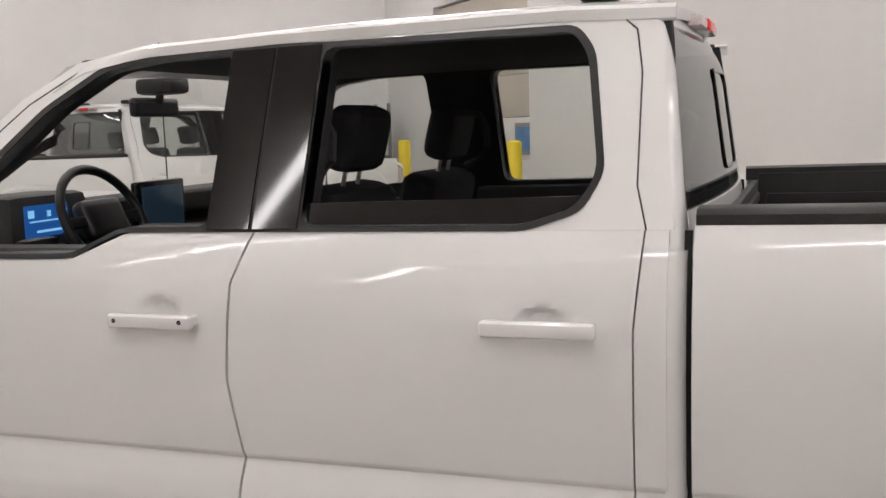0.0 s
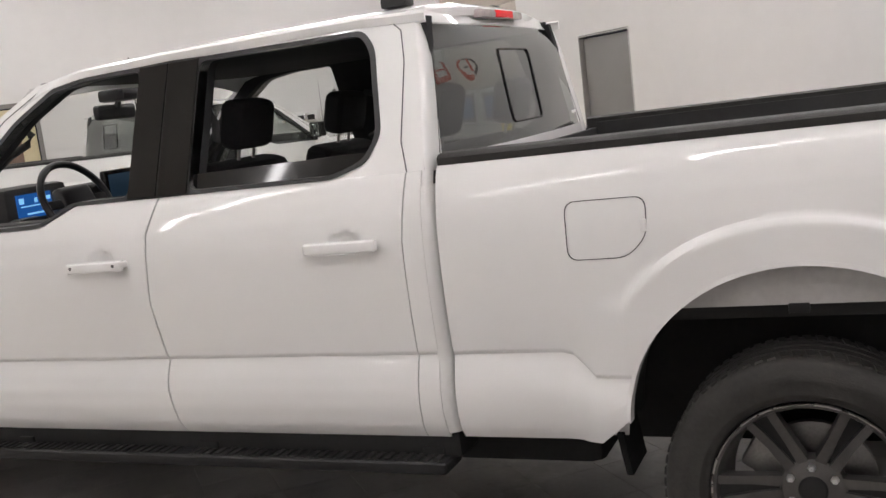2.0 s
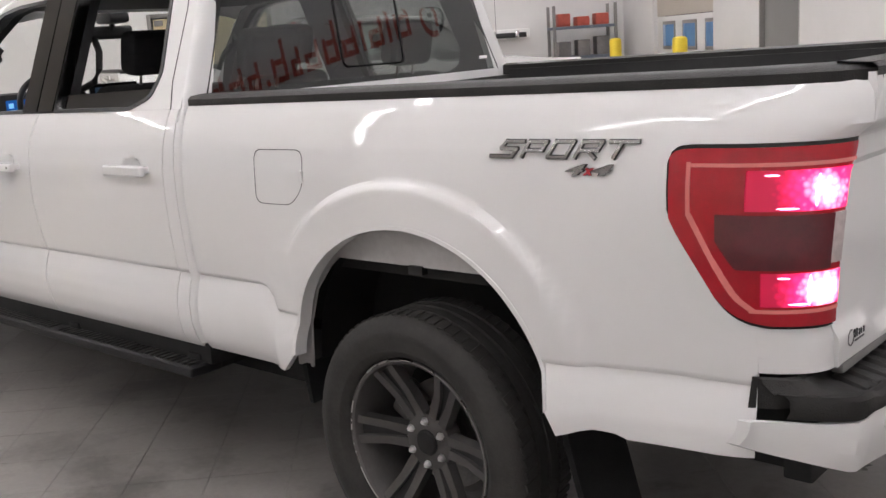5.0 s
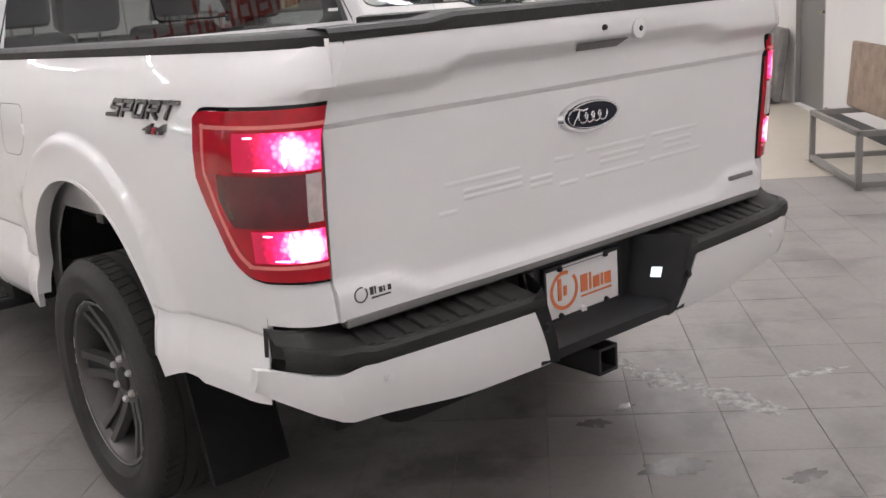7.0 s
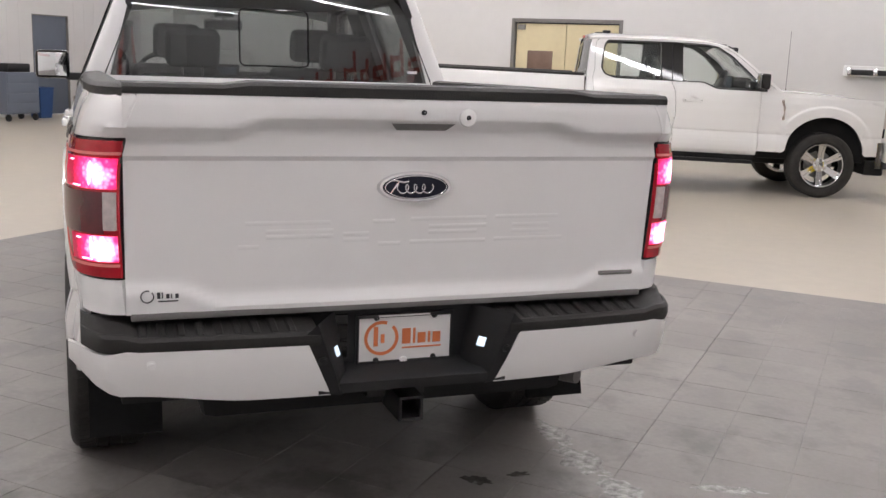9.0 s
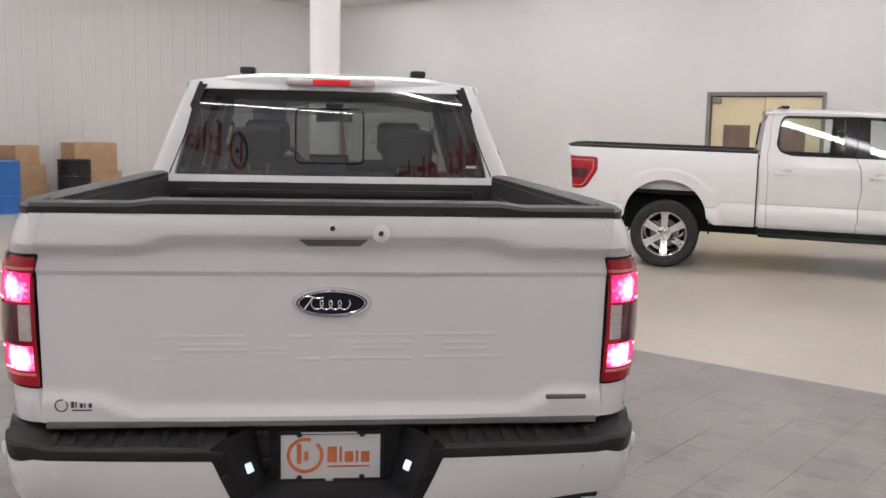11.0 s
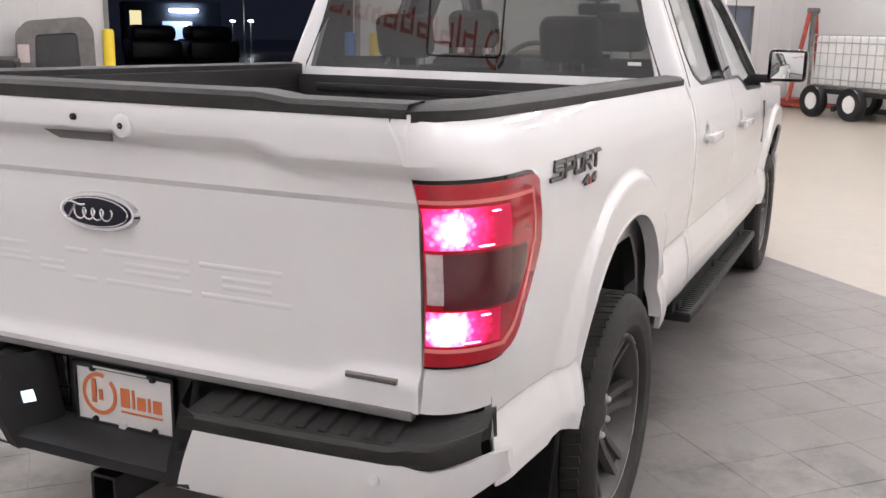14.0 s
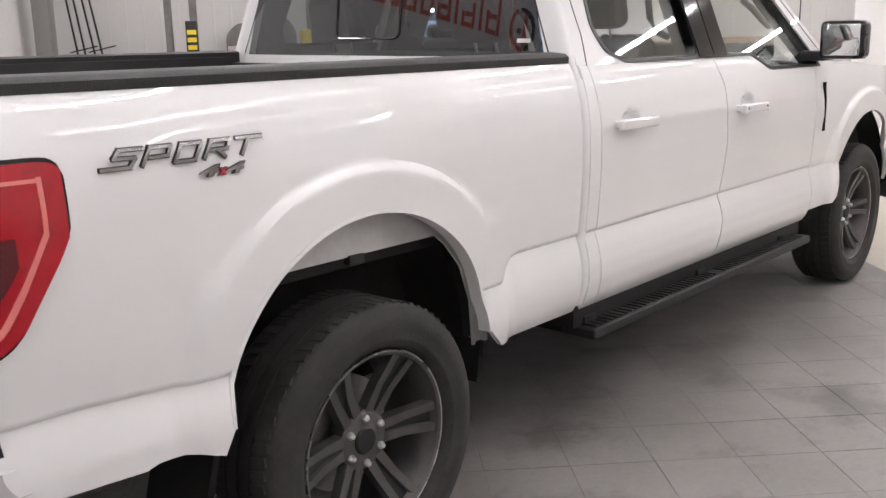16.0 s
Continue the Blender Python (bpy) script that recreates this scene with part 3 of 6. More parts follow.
            if nm != "cab_corner":
                hx = -1.44 if nm == "rear_door" else -2.455
                up = .010 if nm == "rear_door" else 0.0
                grip = bmesh.new()
                box(grip, hx, hx + .265 if nm == "rear_door" else hx + .255, 1.002, 1.028, 1.164 + up, 1.203 + up, .013, 3)
                for c in (hx + .004, hx + .215):
                    box(grip, c, c + .035, .972, 1.012, 1.172 + up, 1.198 + up, .008, 2)
                h = part("door_handle", sided(grip, sgn), WHITE, d, "white door handle")
                if nm == "front_door":
                    for c in (hx + .025, hx + .225):
                        lock = bmesh.new()
                        lathe(lock, [(.001, 1.029), (.006, 1.029), (.007, 1.024)], 14, "y", (c, 0, 1.186))
                        part("key_button", sided(lock, sgn), M["trim"], h)
        bm = bmesh.new()
        sheet(bm, door_sheet(lambda z: -3.2, lambda z: -.985, lambda x: lerp(x, BELT) - .005, n=30, m=40, off=-.034), lambda p: (0, -.01, 0))
        part("door_inner", sided(bm, sgn), M["inner"], T)
        # greenhouse
        def gp(x, z):
            return (x, .929 - .40 * (z - 1.405), z)
        outer = [(-1.02, 1.405), (-1.4, 1.405), (-2.0, 1.405), (-2.47, 1.405), (-2.62, 1.337), (-3.36, 1.323), (-3.44, 1.335), (-3.08, 1.63), (-2.90, 1.775), (-2.72, 1.872), (-2.5, 1.905), (-2.1, 1.915), (-1.3, 1.915), (-1.10, 1.905), (-1.075, 1.86)]
        fw = rounded([(-2.20, 1.418), (-2.465, 1.418), (-2.61, 1.352), (-3.22, 1.343), (-2.97, 1.575), (-2.80, 1.735), (-2.62, 1.84), (-2.45, 1.860), (-2.20, 1.862)], .03)
        rw = rounded([(-1.93, 1.418), (-1.36, 1.418), (-1.24, 1.455), (-1.195, 1.53), (-1.235, 1.80), (-1.275, 1.855), (-1.93, 1.862)], .035)
        ring = rounded([(-2.055, 1.404), (-1.35, 1.404), (-1.225, 1.444), (-1.178, 1.53), (-1.218, 1.81), (-1.265, 1.872), (-1.93, 1.878), (-2.06, 1.882), (-2.2, 1.878), (-2.45, 1.876), (-2.63, 1.857), (-2.815, 1.748), (-2.99, 1.588), (-3.255, 1.331), (-2.615, 1.337), (-2.468, 1.404)], .03)
        bm = holed(bmesh.new(), outer, [fw, rw], gp, (0, -.05, 0))
        part("window_frame", sided(bm, sgn), WHITE, T, angle=25)
        bm = holed(bmesh.new(), ring, [fw, rw], lambda x, z: (x, gp(x, z)[1] + .004, z), (0, -.06, 0))
        part("window_trim", sided(bm, sgn), M["trim"], T)
        for x0, x1, t0, t1 in ((-2.195, -2.072, -2.20, -2.072), (-2.060, -1.935, -2.064, -1.935)):
            bm = holed(bmesh.new(), [(x0, 1.412), (x1, 1.412), (t1, 1.872), (t0, 1.872)], [], lambda x, z: (x, gp(x, z)[1] + .010, z), (0, -.012, 0))
            part("pillar_panel", sided(bm, sgn), M["gloss"], T, "gloss black pillar panel")
        bm = bmesh.new()
        tube(bm, [(x, gp(x, z)[1] + .0005, z) for x, z in ((-1.08, 1.405), (-1.105, 1.50), (-1.108, 1.75), (-1.125, 1.85), (-1.17, 1.889), (-1.3, 1.900), (-1.7, 1.902), (-2.1, 1.902), (-2.5, 1.891), (-2.69, 1.858), (-2.87, 1.76), (-3.06, 1.605), (-3.35, 1.36))], .0022, 6)
        tube(bm, [(-2.066, gp(0, 1.875)[1] + .0005, 1.875), (-2.066, gp(0, 1.905)[1] + .0005, 1.905)], .002, 6)
        part("door_seam", sided(bm, sgn), M["decal"], T)
        # inner pillars, door cards
        bm = holed(bmesh.new(), [(-.99, 1.30), (-3.34, 1.27), (-3.02, 1.64), (-2.7, 1.86), (-2.1, 1.895), (-1.06, 1.89)], [[(a, b) for a, b in fw], [(a, b) for a, b in rw]], lambda x, z: (x, gp(x, z)[1] - .055, z), (0, -.04, 0))
        part("inner_pillar", sided(bm, sgn), M["head"], T)
        bm = mesh_box(-3.1, -2.12, .80, .87, .75, 1.36, .04)
        part("door_card", sided(bm, sgn), M["dash"], T)
        bm = mesh_box(-2.05, -1.12, .80, .87, .75, 1.40, .03)
        part("door_card", sided(bm, sgn), M["dash"], T)
        if open_side:
            bm = holed(bmesh.new(), [(-1.935, 1.40), (-1.33, 1.40), (-1.22, 1.455), (-1.215, 1.478), (-1.935, 1.470)], [], lambda x, z: (x, gp(x, z)[1] - .02, z), (0, -.004, 0))
            part("lowered_glass", sided(bm, sgn), M["gloss"], T, "lowered window glass edge")
        else:
            for w_ in (fw, rw):
                bm = holed(bmesh.new(), w_, [], lambda x, z: (x, gp(x, z)[1] - .02, z), (0, -.004, 0))
                o = part("side_glass", sided(bm, sgn), M["sideglass"], T)
                o.visible_shadow = False
        # rail cap
        bm = bmesh.new()
        g = []
        for i in range(40):
            a = -.975 + (1.0 + CORNER - .01 + .975) * i / 39
            p = bed_point(a, 1.418)
            xo, yo = p[0], p[1]
            inn = (min(a, 1.19), .825 if a < 1.05 else min(.825, yo - .01))
            g.append([(xo, yo + .004, 1.414), (xo, yo + .005, 1.436), (xo - (.012 if a > 1 else 0), yo - .010, 1.447), (inn[0] - (.01 if a > 1 else 0), inn[1] + .03 if a < 1.05 else inn[1], 1.452), (inn[0] - (.01 if a > 1 else 0), inn[1], 1.444), (inn[0] - (.01 if a > 1 else 0), inn[1], 1.40)])
        sheet(bm, g)
        part("bed_rail_cap", sided(bm, sgn), M["pad"], T, "worn black bed rail cap")
        # bed inside
        bw = part("bed_wall", sided(mesh_box(-.93, 1.19, .815, .835, .92, 1.425, .004), sgn), M["liner"], T)
        for zz in (1.05, 1.18, 1.30):
            part("wall_rib", sided(mesh_box(-.9, 1.15, .807, .82, zz, zz + .05, .01), sgn), M["liner"], bw)
        bm = mesh_box(-.35, .45, .52, .82, .92, 1.13, .08, 3)
        part("wheel_box", sided(bm, sgn), M["liner"], T)
        # lamp, mud flap, step
        tail_lamp(T, sgn, lit)
        bm = bmesh.new()
        sheet(bm, [[(x0 + .02 * math.sin(z * 7), y, z) for y in (.70, .78, .86, .94)] for z, x0 in ((.235, .615), (.32, .595), (.45, .575), (.56, .56), (.66, .55))], lambda p: (.02, 0, 0))
        part("mud_flap", sided(bm, sgn), M["flap"], T, "black rubber mud flap")
        bm = bmesh.new()
        sheet(bm, [[(-.45 - .01 * k, y, z) for y in (.74, .84, .93)] for k, z in enumerate((.43, .49, .56))], lambda p: (-.02, 0, 0))
        part("mud_flap", sided(bm, sgn), M["flap"], T)
        st = part("running_board", sided(mesh_box(-3.12, -1.03, .87, 1.010, .437, .480, .016, 3), sgn), M["black"], T, "black running board")
        for x0, x1 in ((-3.05, -2.12), (-2.05, -1.06)):
            x = x0
            while x < x1:
                part("tread_rib", sided(mesh_box(x, x + .018, .905, .997, .478, .486, 0), sgn), M["pad"], st)
                x += .036
        for x in (-2.9, -2.0, -1.1):
            part("step_bracket", sided(mesh_box(x - .04, x + .04, .6, .95, .43, .51, .01), sgn), M["inner"], st)
        part("sill", sided(mesh_box(-3.15, -1.0, .78, .94, .47, .56, .02), sgn), M["inner"], T)
        # front fender with its arch
        cx = -3.99
        ks = [-4.72 + .24 * i / 8 for i in range(8)] + [cx - .4849 * math.cos(math.pi * i / 36) for i in range(37)] + [cx + .49 + (.335) * i / 10 for i in range(1, 11)]
        bm = bmesh.new()
        g = []
        for x in ks:
            l = max(.60, arch_z(x, cx))
            h = 1.335 - .045 * smooth01(-3.4, -4.7, x)
            g.append([(x, half_width(z) + flare(x, z, cx) - .10 * smooth01(-4.2, -4.85, x), z) for z in [l + (h - l) * j / 34 for j in range(35)]])
        sheet(bm, g, lambda p: (0, -.02, 0))
        part("front_fender", sided(bm, sgn), WHITE, T)
        bm = bmesh.new()
        sheet(bm, [[(cx - .53 * math.cos(math.pi * i / 24), y, .56 + .52 * math.sin(math.pi * i / 24)) for y in (.45, .93)] for i in range(25)], lambda p: (0, 0, .01))
        part("wheel_house", sided(bm, sgn), M["inner"], T)
        bm = bmesh.new()
        vx = -3.30 if dark_wheels else -3.47
        g = [[(vx + t * .03 + .02 * (z > 1.2), .985 - .004 * t, z) for t in (0, 1)] for z in (1.0, 1.08, 1.16, 1.22, 1.25)]
        sheet(bm, g, lambda p: (0, -.006, 0))
        part("fender_vent", sided(bm, sgn), M["gloss"] if dark_wheels else M["chrome"], T)
        # headlight
        bm = bmesh.new()
        sheet(bm, [[(x, .965 - .10 * smooth01(-4.2, -4.85, x) + .004 - .06 * smooth01(-4.78, -4.9, x), z) for z in (.95, 1.05, 1.15, 1.22)] for x in (-4.90, -4.82, -4.74, -4.66)], lambda p: (0, -.02, 0))
        part("headlight", sided(bm, sgn), M["palelens"], T)
        # wing mirror
        mir = part("wing_mirror", sided(mirror_shell(), sgn), M["gloss"], T, "gloss black wing mirror")
        part("mirror_arm", sided(mesh_box(-3.24, -3.10, .90, 1.03, 1.36, 1.41, .015), sgn), M["trim"], mir)
        bm = bmesh.new()
        box(bm, -3.086, -3.078, 1.02, 1.197, 1.388, 1.538, .003)
        part("mirror_glass", sided(bm, sgn), M["mirror"], mir)
        for nm, x in (("wheel", .055), ("wheel", cx)):
            wheel(T, x, sgn, M["rim"] if dark_wheels else M["chrome"], dark_wheels)
        # bumper half
        bumper_half(T, sgn, WHITE if dark_wheels else M["chrome"])
    cabin(T, lit)
    rear(T, lit)
    front(T)
    return T


def mirror_shell():
    bm = mesh_box(-3.20, -3.082, 1.00, 1.215, 1.37, 1.555, .035, 3)
    return bm


BUMP = 1.338


def bump_x(y):
    return BUMP - .050 * (abs(y) / .9) ** 2 - .19 * smooth01(.85, .995, abs(y)) ** 2


def bumper_half(T, sgn, paint):
    # painted face, wrapping round to the bed's corner
    bm = bmesh.new()
    cols = []
    ys = [.0 + i / 26 for i in range(27)]
    for t in ys:
        col = []
        for j in range(11):
            v = j / 10
            z0 = .548 + .03 * smooth01(.3, .8, t) + .065 * smooth01(.80, 1.0, t)
            z = z0 + (.718 - .016 * smooth01(.72, .90, t) - z0) * v
            y0 = .262 + .075 * v
            y = y0 + t * (.995 - y0) if t < .86 else (y0 + .86 * (.995 - y0)) + (.990 - (y0 + .86 * (.995 - y0))) * math.sin((t - .86) / .14 * math.pi / 2)
            x = bump_x(y) - .028 * (1 - v) ** 2
            col.append((x, y, z))
        cols.append(col)
    sheet(bm, cols, lambda p: (-.03, 0, 0))
    f = part("bumper_face", sided(bm, sgn), paint, T, "white painted bumper face" if paint == M["white"] else "chrome bumper face")
    for y, z, pr in ((.772, .674, paint), (.292, .66, M["trim"])):
        bm = bmesh.new()
        lathe(bm, [(.001, .006), (.009, .006), (.0095, .002), (.013, .002), (.0135, -.004)], 20, "x", (bump_x(y) - .001, y, z))
        part("parking_sensor", sided(bm, sgn), pr, f)
    # step pad
    bm = bmesh.new()
    g = []
    for i in range(31):
        y = .30 + (.955 - .30) * i / 30
        xo = max(bump_x(y), 1.14)
        xi = min(1.185, xo - .05)
        lift = .012 * smooth01(.80, .85, y)
        g.append([(xo - .004, y, .706 + lift * .3), (xo + .005, y, .722 + lift * .5), (xo + .003, y, .742 + lift), (xo - .008, y, .751 + lift), (xo - .022, y, .752 + lift), (xo - .030, y, .746 + lift), (xi, y, .765 + lift), (xi - .012, y, .778 + lift), (xi - .03, y, .782 + lift), (xi - .04, y, .72)])
    sheet(bm, g)
    p = part("step_pad", sided(bm, sgn), M["pad"], T, "ribbed black bumper step pad")
    for k in range(9):
        y = .36 + k * .052
        bm = bmesh.new()
        e = bump_x(y) - .034
        sheet(bm, [[(1.19, y + d, .7635 + h), (1.20, y + d, .7625 + 2 * h), (e - .02, y + d, .748 + 2 * h), (e, y + d, .746 + h)] for d, h in ((0, 0), (.006, .0045), (.022, .0045), (.028, 0))], lambda q: (0, 0, -.004))
        part("pad_rib", sided(bm, sgn), M["pad"], p)
    # slanted inner return to the plate pocket
    bm = bmesh.new()
    g = [[(bump_x(.3) - .002, .345, .742), (bump_x(.3) + .004, .31, .775), (1.22, .245, .775), (1.185, .225, .77)],
         [(bump_x(.3) - .012, .295, .62), (bump_x(.3) - .006, .255, .62), (1.235, .205, .62), (1.185, .195, .62)],
         [(bump_x(.3) - .03, .268, .548), (bump_x(.3) - .025, .230, .545), (1.25, .19, .545), (1.185, .18, .545)]]
    sheet(bm, g)
    part("bumper_inset", sided(bm, sgn), M["black"], T)
    bm = bmesh.new()
    sheet(bm, [[(x, .2125 + (x - 1.232) * .56 + (z - .66) * .35, z) for z in (.655, .660, .678, .683)] for x in (1.249, 1.254, 1.269, 1.274)], lambda q: (0, .006, 0))
    part("plate_lamp", sided(bm, sgn), M["white_led"], T, "bright white plate lamp")



def rear(T, lit):
    # tailgate
    ys = [-GATE_W + 2 * GATE_W * i / 88 for i in range(89)]
    zs = sorted(set([.80 + .63 * j / 46 for j in range(47)] + [1.241, 1.249, 1.296, 1.302, 1.326, 1.332, 1.358, 1.364]))
    bm = bmesh.new()
    sheet(bm, [[(gate_x(y, z), y, z) for z in zs] for y in ys], lambda p: (-.05, 0, 0))
    gate = part("tailgate", raked(bm), M["white"], T, "white pressed steel tailgate", angle=30)
    bm = bmesh.new()
    g = []
    for y in ys[::2]:
        h = .0 if abs(y) > .56 else .010 * smooth01(.56, .50, abs(y))
        xo = gate_x(y, 1.425)
        g.append([(xo + .003, y, 1.422), (xo + .004, y, 1.440 + h), (xo - .008, y, 1.450 + h), (xo - .075, y, 1.454 + h), (xo - .085, y, 1.445 + h), (xo - .085, y, 1.40)])
    sheet(bm, g)
    part("gate_cap", raked(bm), M["pad"], gate, "worn black tailgate cap")
    part("gate_inner", raked(mesh_box(1.09, 1.125, -.80, .80, .84, 1.42, .004)), M["liner"], gate)
    bm = mesh_box(1.195, 1.222, -.82, .82, .783, .803, .004)
    part("gate_flange", raked(bm), M["liner_grey"], gate)
    # release bar, camera and lock
    bm = bmesh.new()
    g = [[(1.281, -.088, 1.352), (1.281, .108, 1.352)], [(1.256, -.066, 1.331), (1.256, .086, 1.331)]]
    sheet(bm, g, lambda p: (.006, 0, 0))
    part("gate_release", raked(bm), M["liner_grey"], gate)
    for y, z, prof, mt in ((.145, 1.372, [(.001, .004), (.006, .004), (.0065, .0075), (.015, .0075), (.026, .003), (.027, -.01)], M["white"]), (.145, 1.372, [(.001, .010), (.0065, .0095), (.008, .006)], M["trim"]), (.007, 1.385, [(.001, .007), (.007, .006), (.0085, -.006)], M["trim"])):
        bm = bmesh.new()
        lathe(bm, prof, 24, "x", (1.290, y, z))
        part("lock_cylinder" if y > .1 else "camera_lens", raked(bm), mt, gate)
    # oval badge
    for rx, rz, dx, mt in ((.120, .049, .004, M["chrome"]), (.110, .041, .0075, M["navy"])):
        bm = bmesh.new()
        n = 48
        c = bm.verts.new((1.232 + dx + .004, .006, 1.160))
        r1 = [bm.verts.new((1.232 + dx + .002, .006 + rx * .93 * math.cos(2 * math.pi * i / n), 1.160 + rz * .90 * math.sin(2 * math.pi * i / n))) for i in range(n)]
        r2 = [bm.verts.new((1.222, .006 + rx * math.cos(2 * math.pi * i / n), 1.160 + rz * math.sin(2 * math.pi * i / n))) for i in range(n)]
        for i in range(n):
            bm.faces.new((c, r1[i], r1[(i + 1) % n]))
            bm.faces.new((r1[i], r2[i], r2[(i + 1) % n], r1[(i + 1) % n]))
        part("oval_badge", raked(bm), mt, gate, "dark blue oval badge with a chrome rim" if rx < .12 else "")
    bm = bmesh.new()
    tube(bm, [(1.2448, -.050 + .105 * t - .010 * math.sin(8 * math.pi * t), 1.155 + .013 * math.cos(8 * math.pi * t)) for t in [i / 72 for i in range(73)]], .0026, 6)
    tube(bm, [(1.2448, -.078 + .0085 * i, 1.178 + .003 * math.sin(i * .9)) for i in range(8)], .003, 6)
    tube(bm, [(1.2448, -.048 - .0045 * i, 1.178 - .0062 * i) for i in range(7)], .003, 6)
    n = 48
    tube(bm, [(1.243, .006 + .097 * math.cos(2 * math.pi * i / n), 1.160 + .0345 * math.sin(2 * math.pi * i / n)) for i in range(n)], .0018, 5, closed=True)
    part("badge_mark", raked(bm), M["chrome"], gate)
    # pressed bars across the gate
    for (y0, y1, z) in ((-.50, -.25, 1.055), (-.44, -.24, 1.030), (-.44, -.24, 1.013), (-.21, -.13, 1.018), (-.21, -.13, 1.000), (-.12, -.05, 1.055), (-.10, -.03, .985), (-.52, -.46, .985), (.0, .25, 1.060), (.06, .25, 1.036), (.06, .22, 1.018), (.0, .25, .988), (.28, .50, 1.062), (.34, .47, 1.035), (.34, .47, 1.015), (.28, .52, .990)):
        bm = bmesh.new()
        g = [[(gate_x(y, z + d) + h, y, z + d) for d, h in ((-.010, -.001), (-.004, .0009), (.004, .0009), (.009, -.001))] for y in [y0 + (y1 - y0) * i / 8 for i in range(9)]]
        sheet(bm, g)
        part("pressed_bar", raked(bm), M["white"], gate)
    # small emblem and sticker, as plain marks
    part("bar_emblem", raked(mesh_box(gate_x(.72, .865) - .004, gate_x(.72, .865) + .006, .66, .785, .858, .872, .003)), M["badge"], gate, "grey bar emblem")
    bm = bmesh.new()
    ring_mark(bm, -.775, .853, .019, .0035, gate_x(-.74, .853) + .0015)
    for k, (w0, h0) in enumerate(((.010, .018), (.004, .018), (.010, .013), (.004, .013), (.010, .013))):
        y = -.748 + k * .0125
        box(bm, gate_x(y, .853) - .002, gate_x(y, .853) + .0015, y, y + w0 * .9, .846, .846 + h0)
    box(bm, gate_x(-.72, .838) - .002, gate_x(-.72, .838) + .0015, -.745, -.69, .836, .840)
    part("dealer_sticker", raked(bm), M["decal"], gate, "small black printed sticker")
    # plate with its frame
    plate = part("number_plate", raked(mesh_box(1.176, 1.182, -.148, .158, .598, .752, .004)), M["plate"], T, "white plate with orange print")
    bm = bmesh.new()
    for (y0, y1, z0, z1) in ((-.155, .165, .744, .756), (-.155, .165, .594, .604), (-.155, -.146, .594, .756), (.156, .165, .594, .756)):
        box(bm, 1.174, 1.189, y0, y1, z0, z1, .002)
    part("plate_frame", raked(bm), M["trim"], plate)
    bm = bmesh.new()
    box(bm, 1.186, 1.190, -.085, .085, .747, .753)
    part("frame_strip", raked(bm), M["plate"], plate)
    bm = bmesh.new()
    ring_mark(bm, -.073, .678, .056, .0105, 1.1835)
    box(bm, 1.1825, 1.1845, -.098, -.084, .652, .715)
    box(bm, 1.1825, 1.1845, -.075, -.063, .662, .690, rot=None)
    part("plate_mark", raked(bm), M["orange"], plate)
    bm = bmesh.new()
    y = -.005
    for w0, h0 in ((.028, .050), (.008, .050), (.026, .034), (.008, .036), (.026, .034)):
        box(bm, 1.1825, 1.1845, y, y + w0, .655, .655 + h0)
        y += w0 + .008
    box(bm, 1.1825, 1.1842, -.005, .125, .640, .645)
    part("plate_letters", raked(bm), M["orange"], plate)
    for yy, zz, rr, mt in ((-.09, .607, .009, M["trim"]), (.10, .607, .009, M["trim"]), (-.09, .744, .009, M["trim"]), (.10, .744, .009, M["trim"]), (.0, .602, .013, M["plate"])):
        bm = bmesh.new()
        lathe(bm, [(.001, .005), (rr * .8, .004), (rr, 0), (rr, -.006)], 16, "x", (1.187, yy, zz))
        part("plate_screw", raked(bm), mt, plate)
    # pocket behind the plate, lower step, receiver
    bm = mesh_box(1.13, 1.172, -.30, .30, .50, .80, .005)
    part("bumper_pocket", raked(bm), M["black"], T)
    part("sensor_cover", raked(mesh_box(1.17, 1.18, -.235, -.18, .68, .76, .008)), M["gloss"], T)
    part("sensor_cover", raked(mesh_box(1.17, 1.178, -.235, -.18, .62, .672, .008)), M["gloss"], T)
    bm = bmesh.new()
    sheet(bm, [[(x, y, z) for y in (-.30, -.2, 0, .2, .30)] for x, z in ((1.165, .605), (1.20, .597), (1.29, .594), (1.312, .582), (1.308, .552), (1.27, .54))])
    part("lower_step", raked(bm), M["black"], T)
    part("bumper_bar", raked(mesh_box(1.10, 1.17, -.85, .85, .52, .74, .01)), M["inner"], T)
    rec = part("tow_receiver", raked(receiver()), M["trim"], T, "black square tow receiver")
    bm = bmesh.new()
    tube(bm, [(.80, .60, .42), (.95, .66, .44), (1.03, .71, .445)], .028, 14)
    part("tail_pipe", raked(bm), M["greypaint"], T)
    # bed floor and front wall
    bf = part("bed_floor", raked(mesh_box(-.94, 1.1, -.83, .83, .88, .92)), M["liner"], T)
    for k in range(13):
        y = -.72 + k * .12
        part("floor_rib", raked(mesh_box(-.92, 1.08, y, y + .06, .918, .932, .008)), M["liner"], bf)
    bh = part("bed_bulkhead", raked(mesh_box(-.955, -.93, -.835, .835, .90, 1.40, .006)), M["liner"], T)
    for zz in (1.02, 1.12, 1.22, 1.33):
        part("bulkhead_rib", raked(mesh_box(-.94, -.918, -.72, .72, zz, zz + .035, .01)), M["liner"], bh)
    part("under_body", raked(mesh_box(-4.6, 1.1, -.62, .62, .42, .86, .05)), M["inner"], T)
    bm = bmesh.new()
    tube(bm, [(0, -.80, .41), (0, .80, .41)], .055, 12)
    lathe(bm, [(.001, -.14), (.12, -.10), (.15, 0), (.12, .10), (.001, .14)], 20, "y", (0, 0, .41))
    part("rear_axle", bm, M["inner"], T)
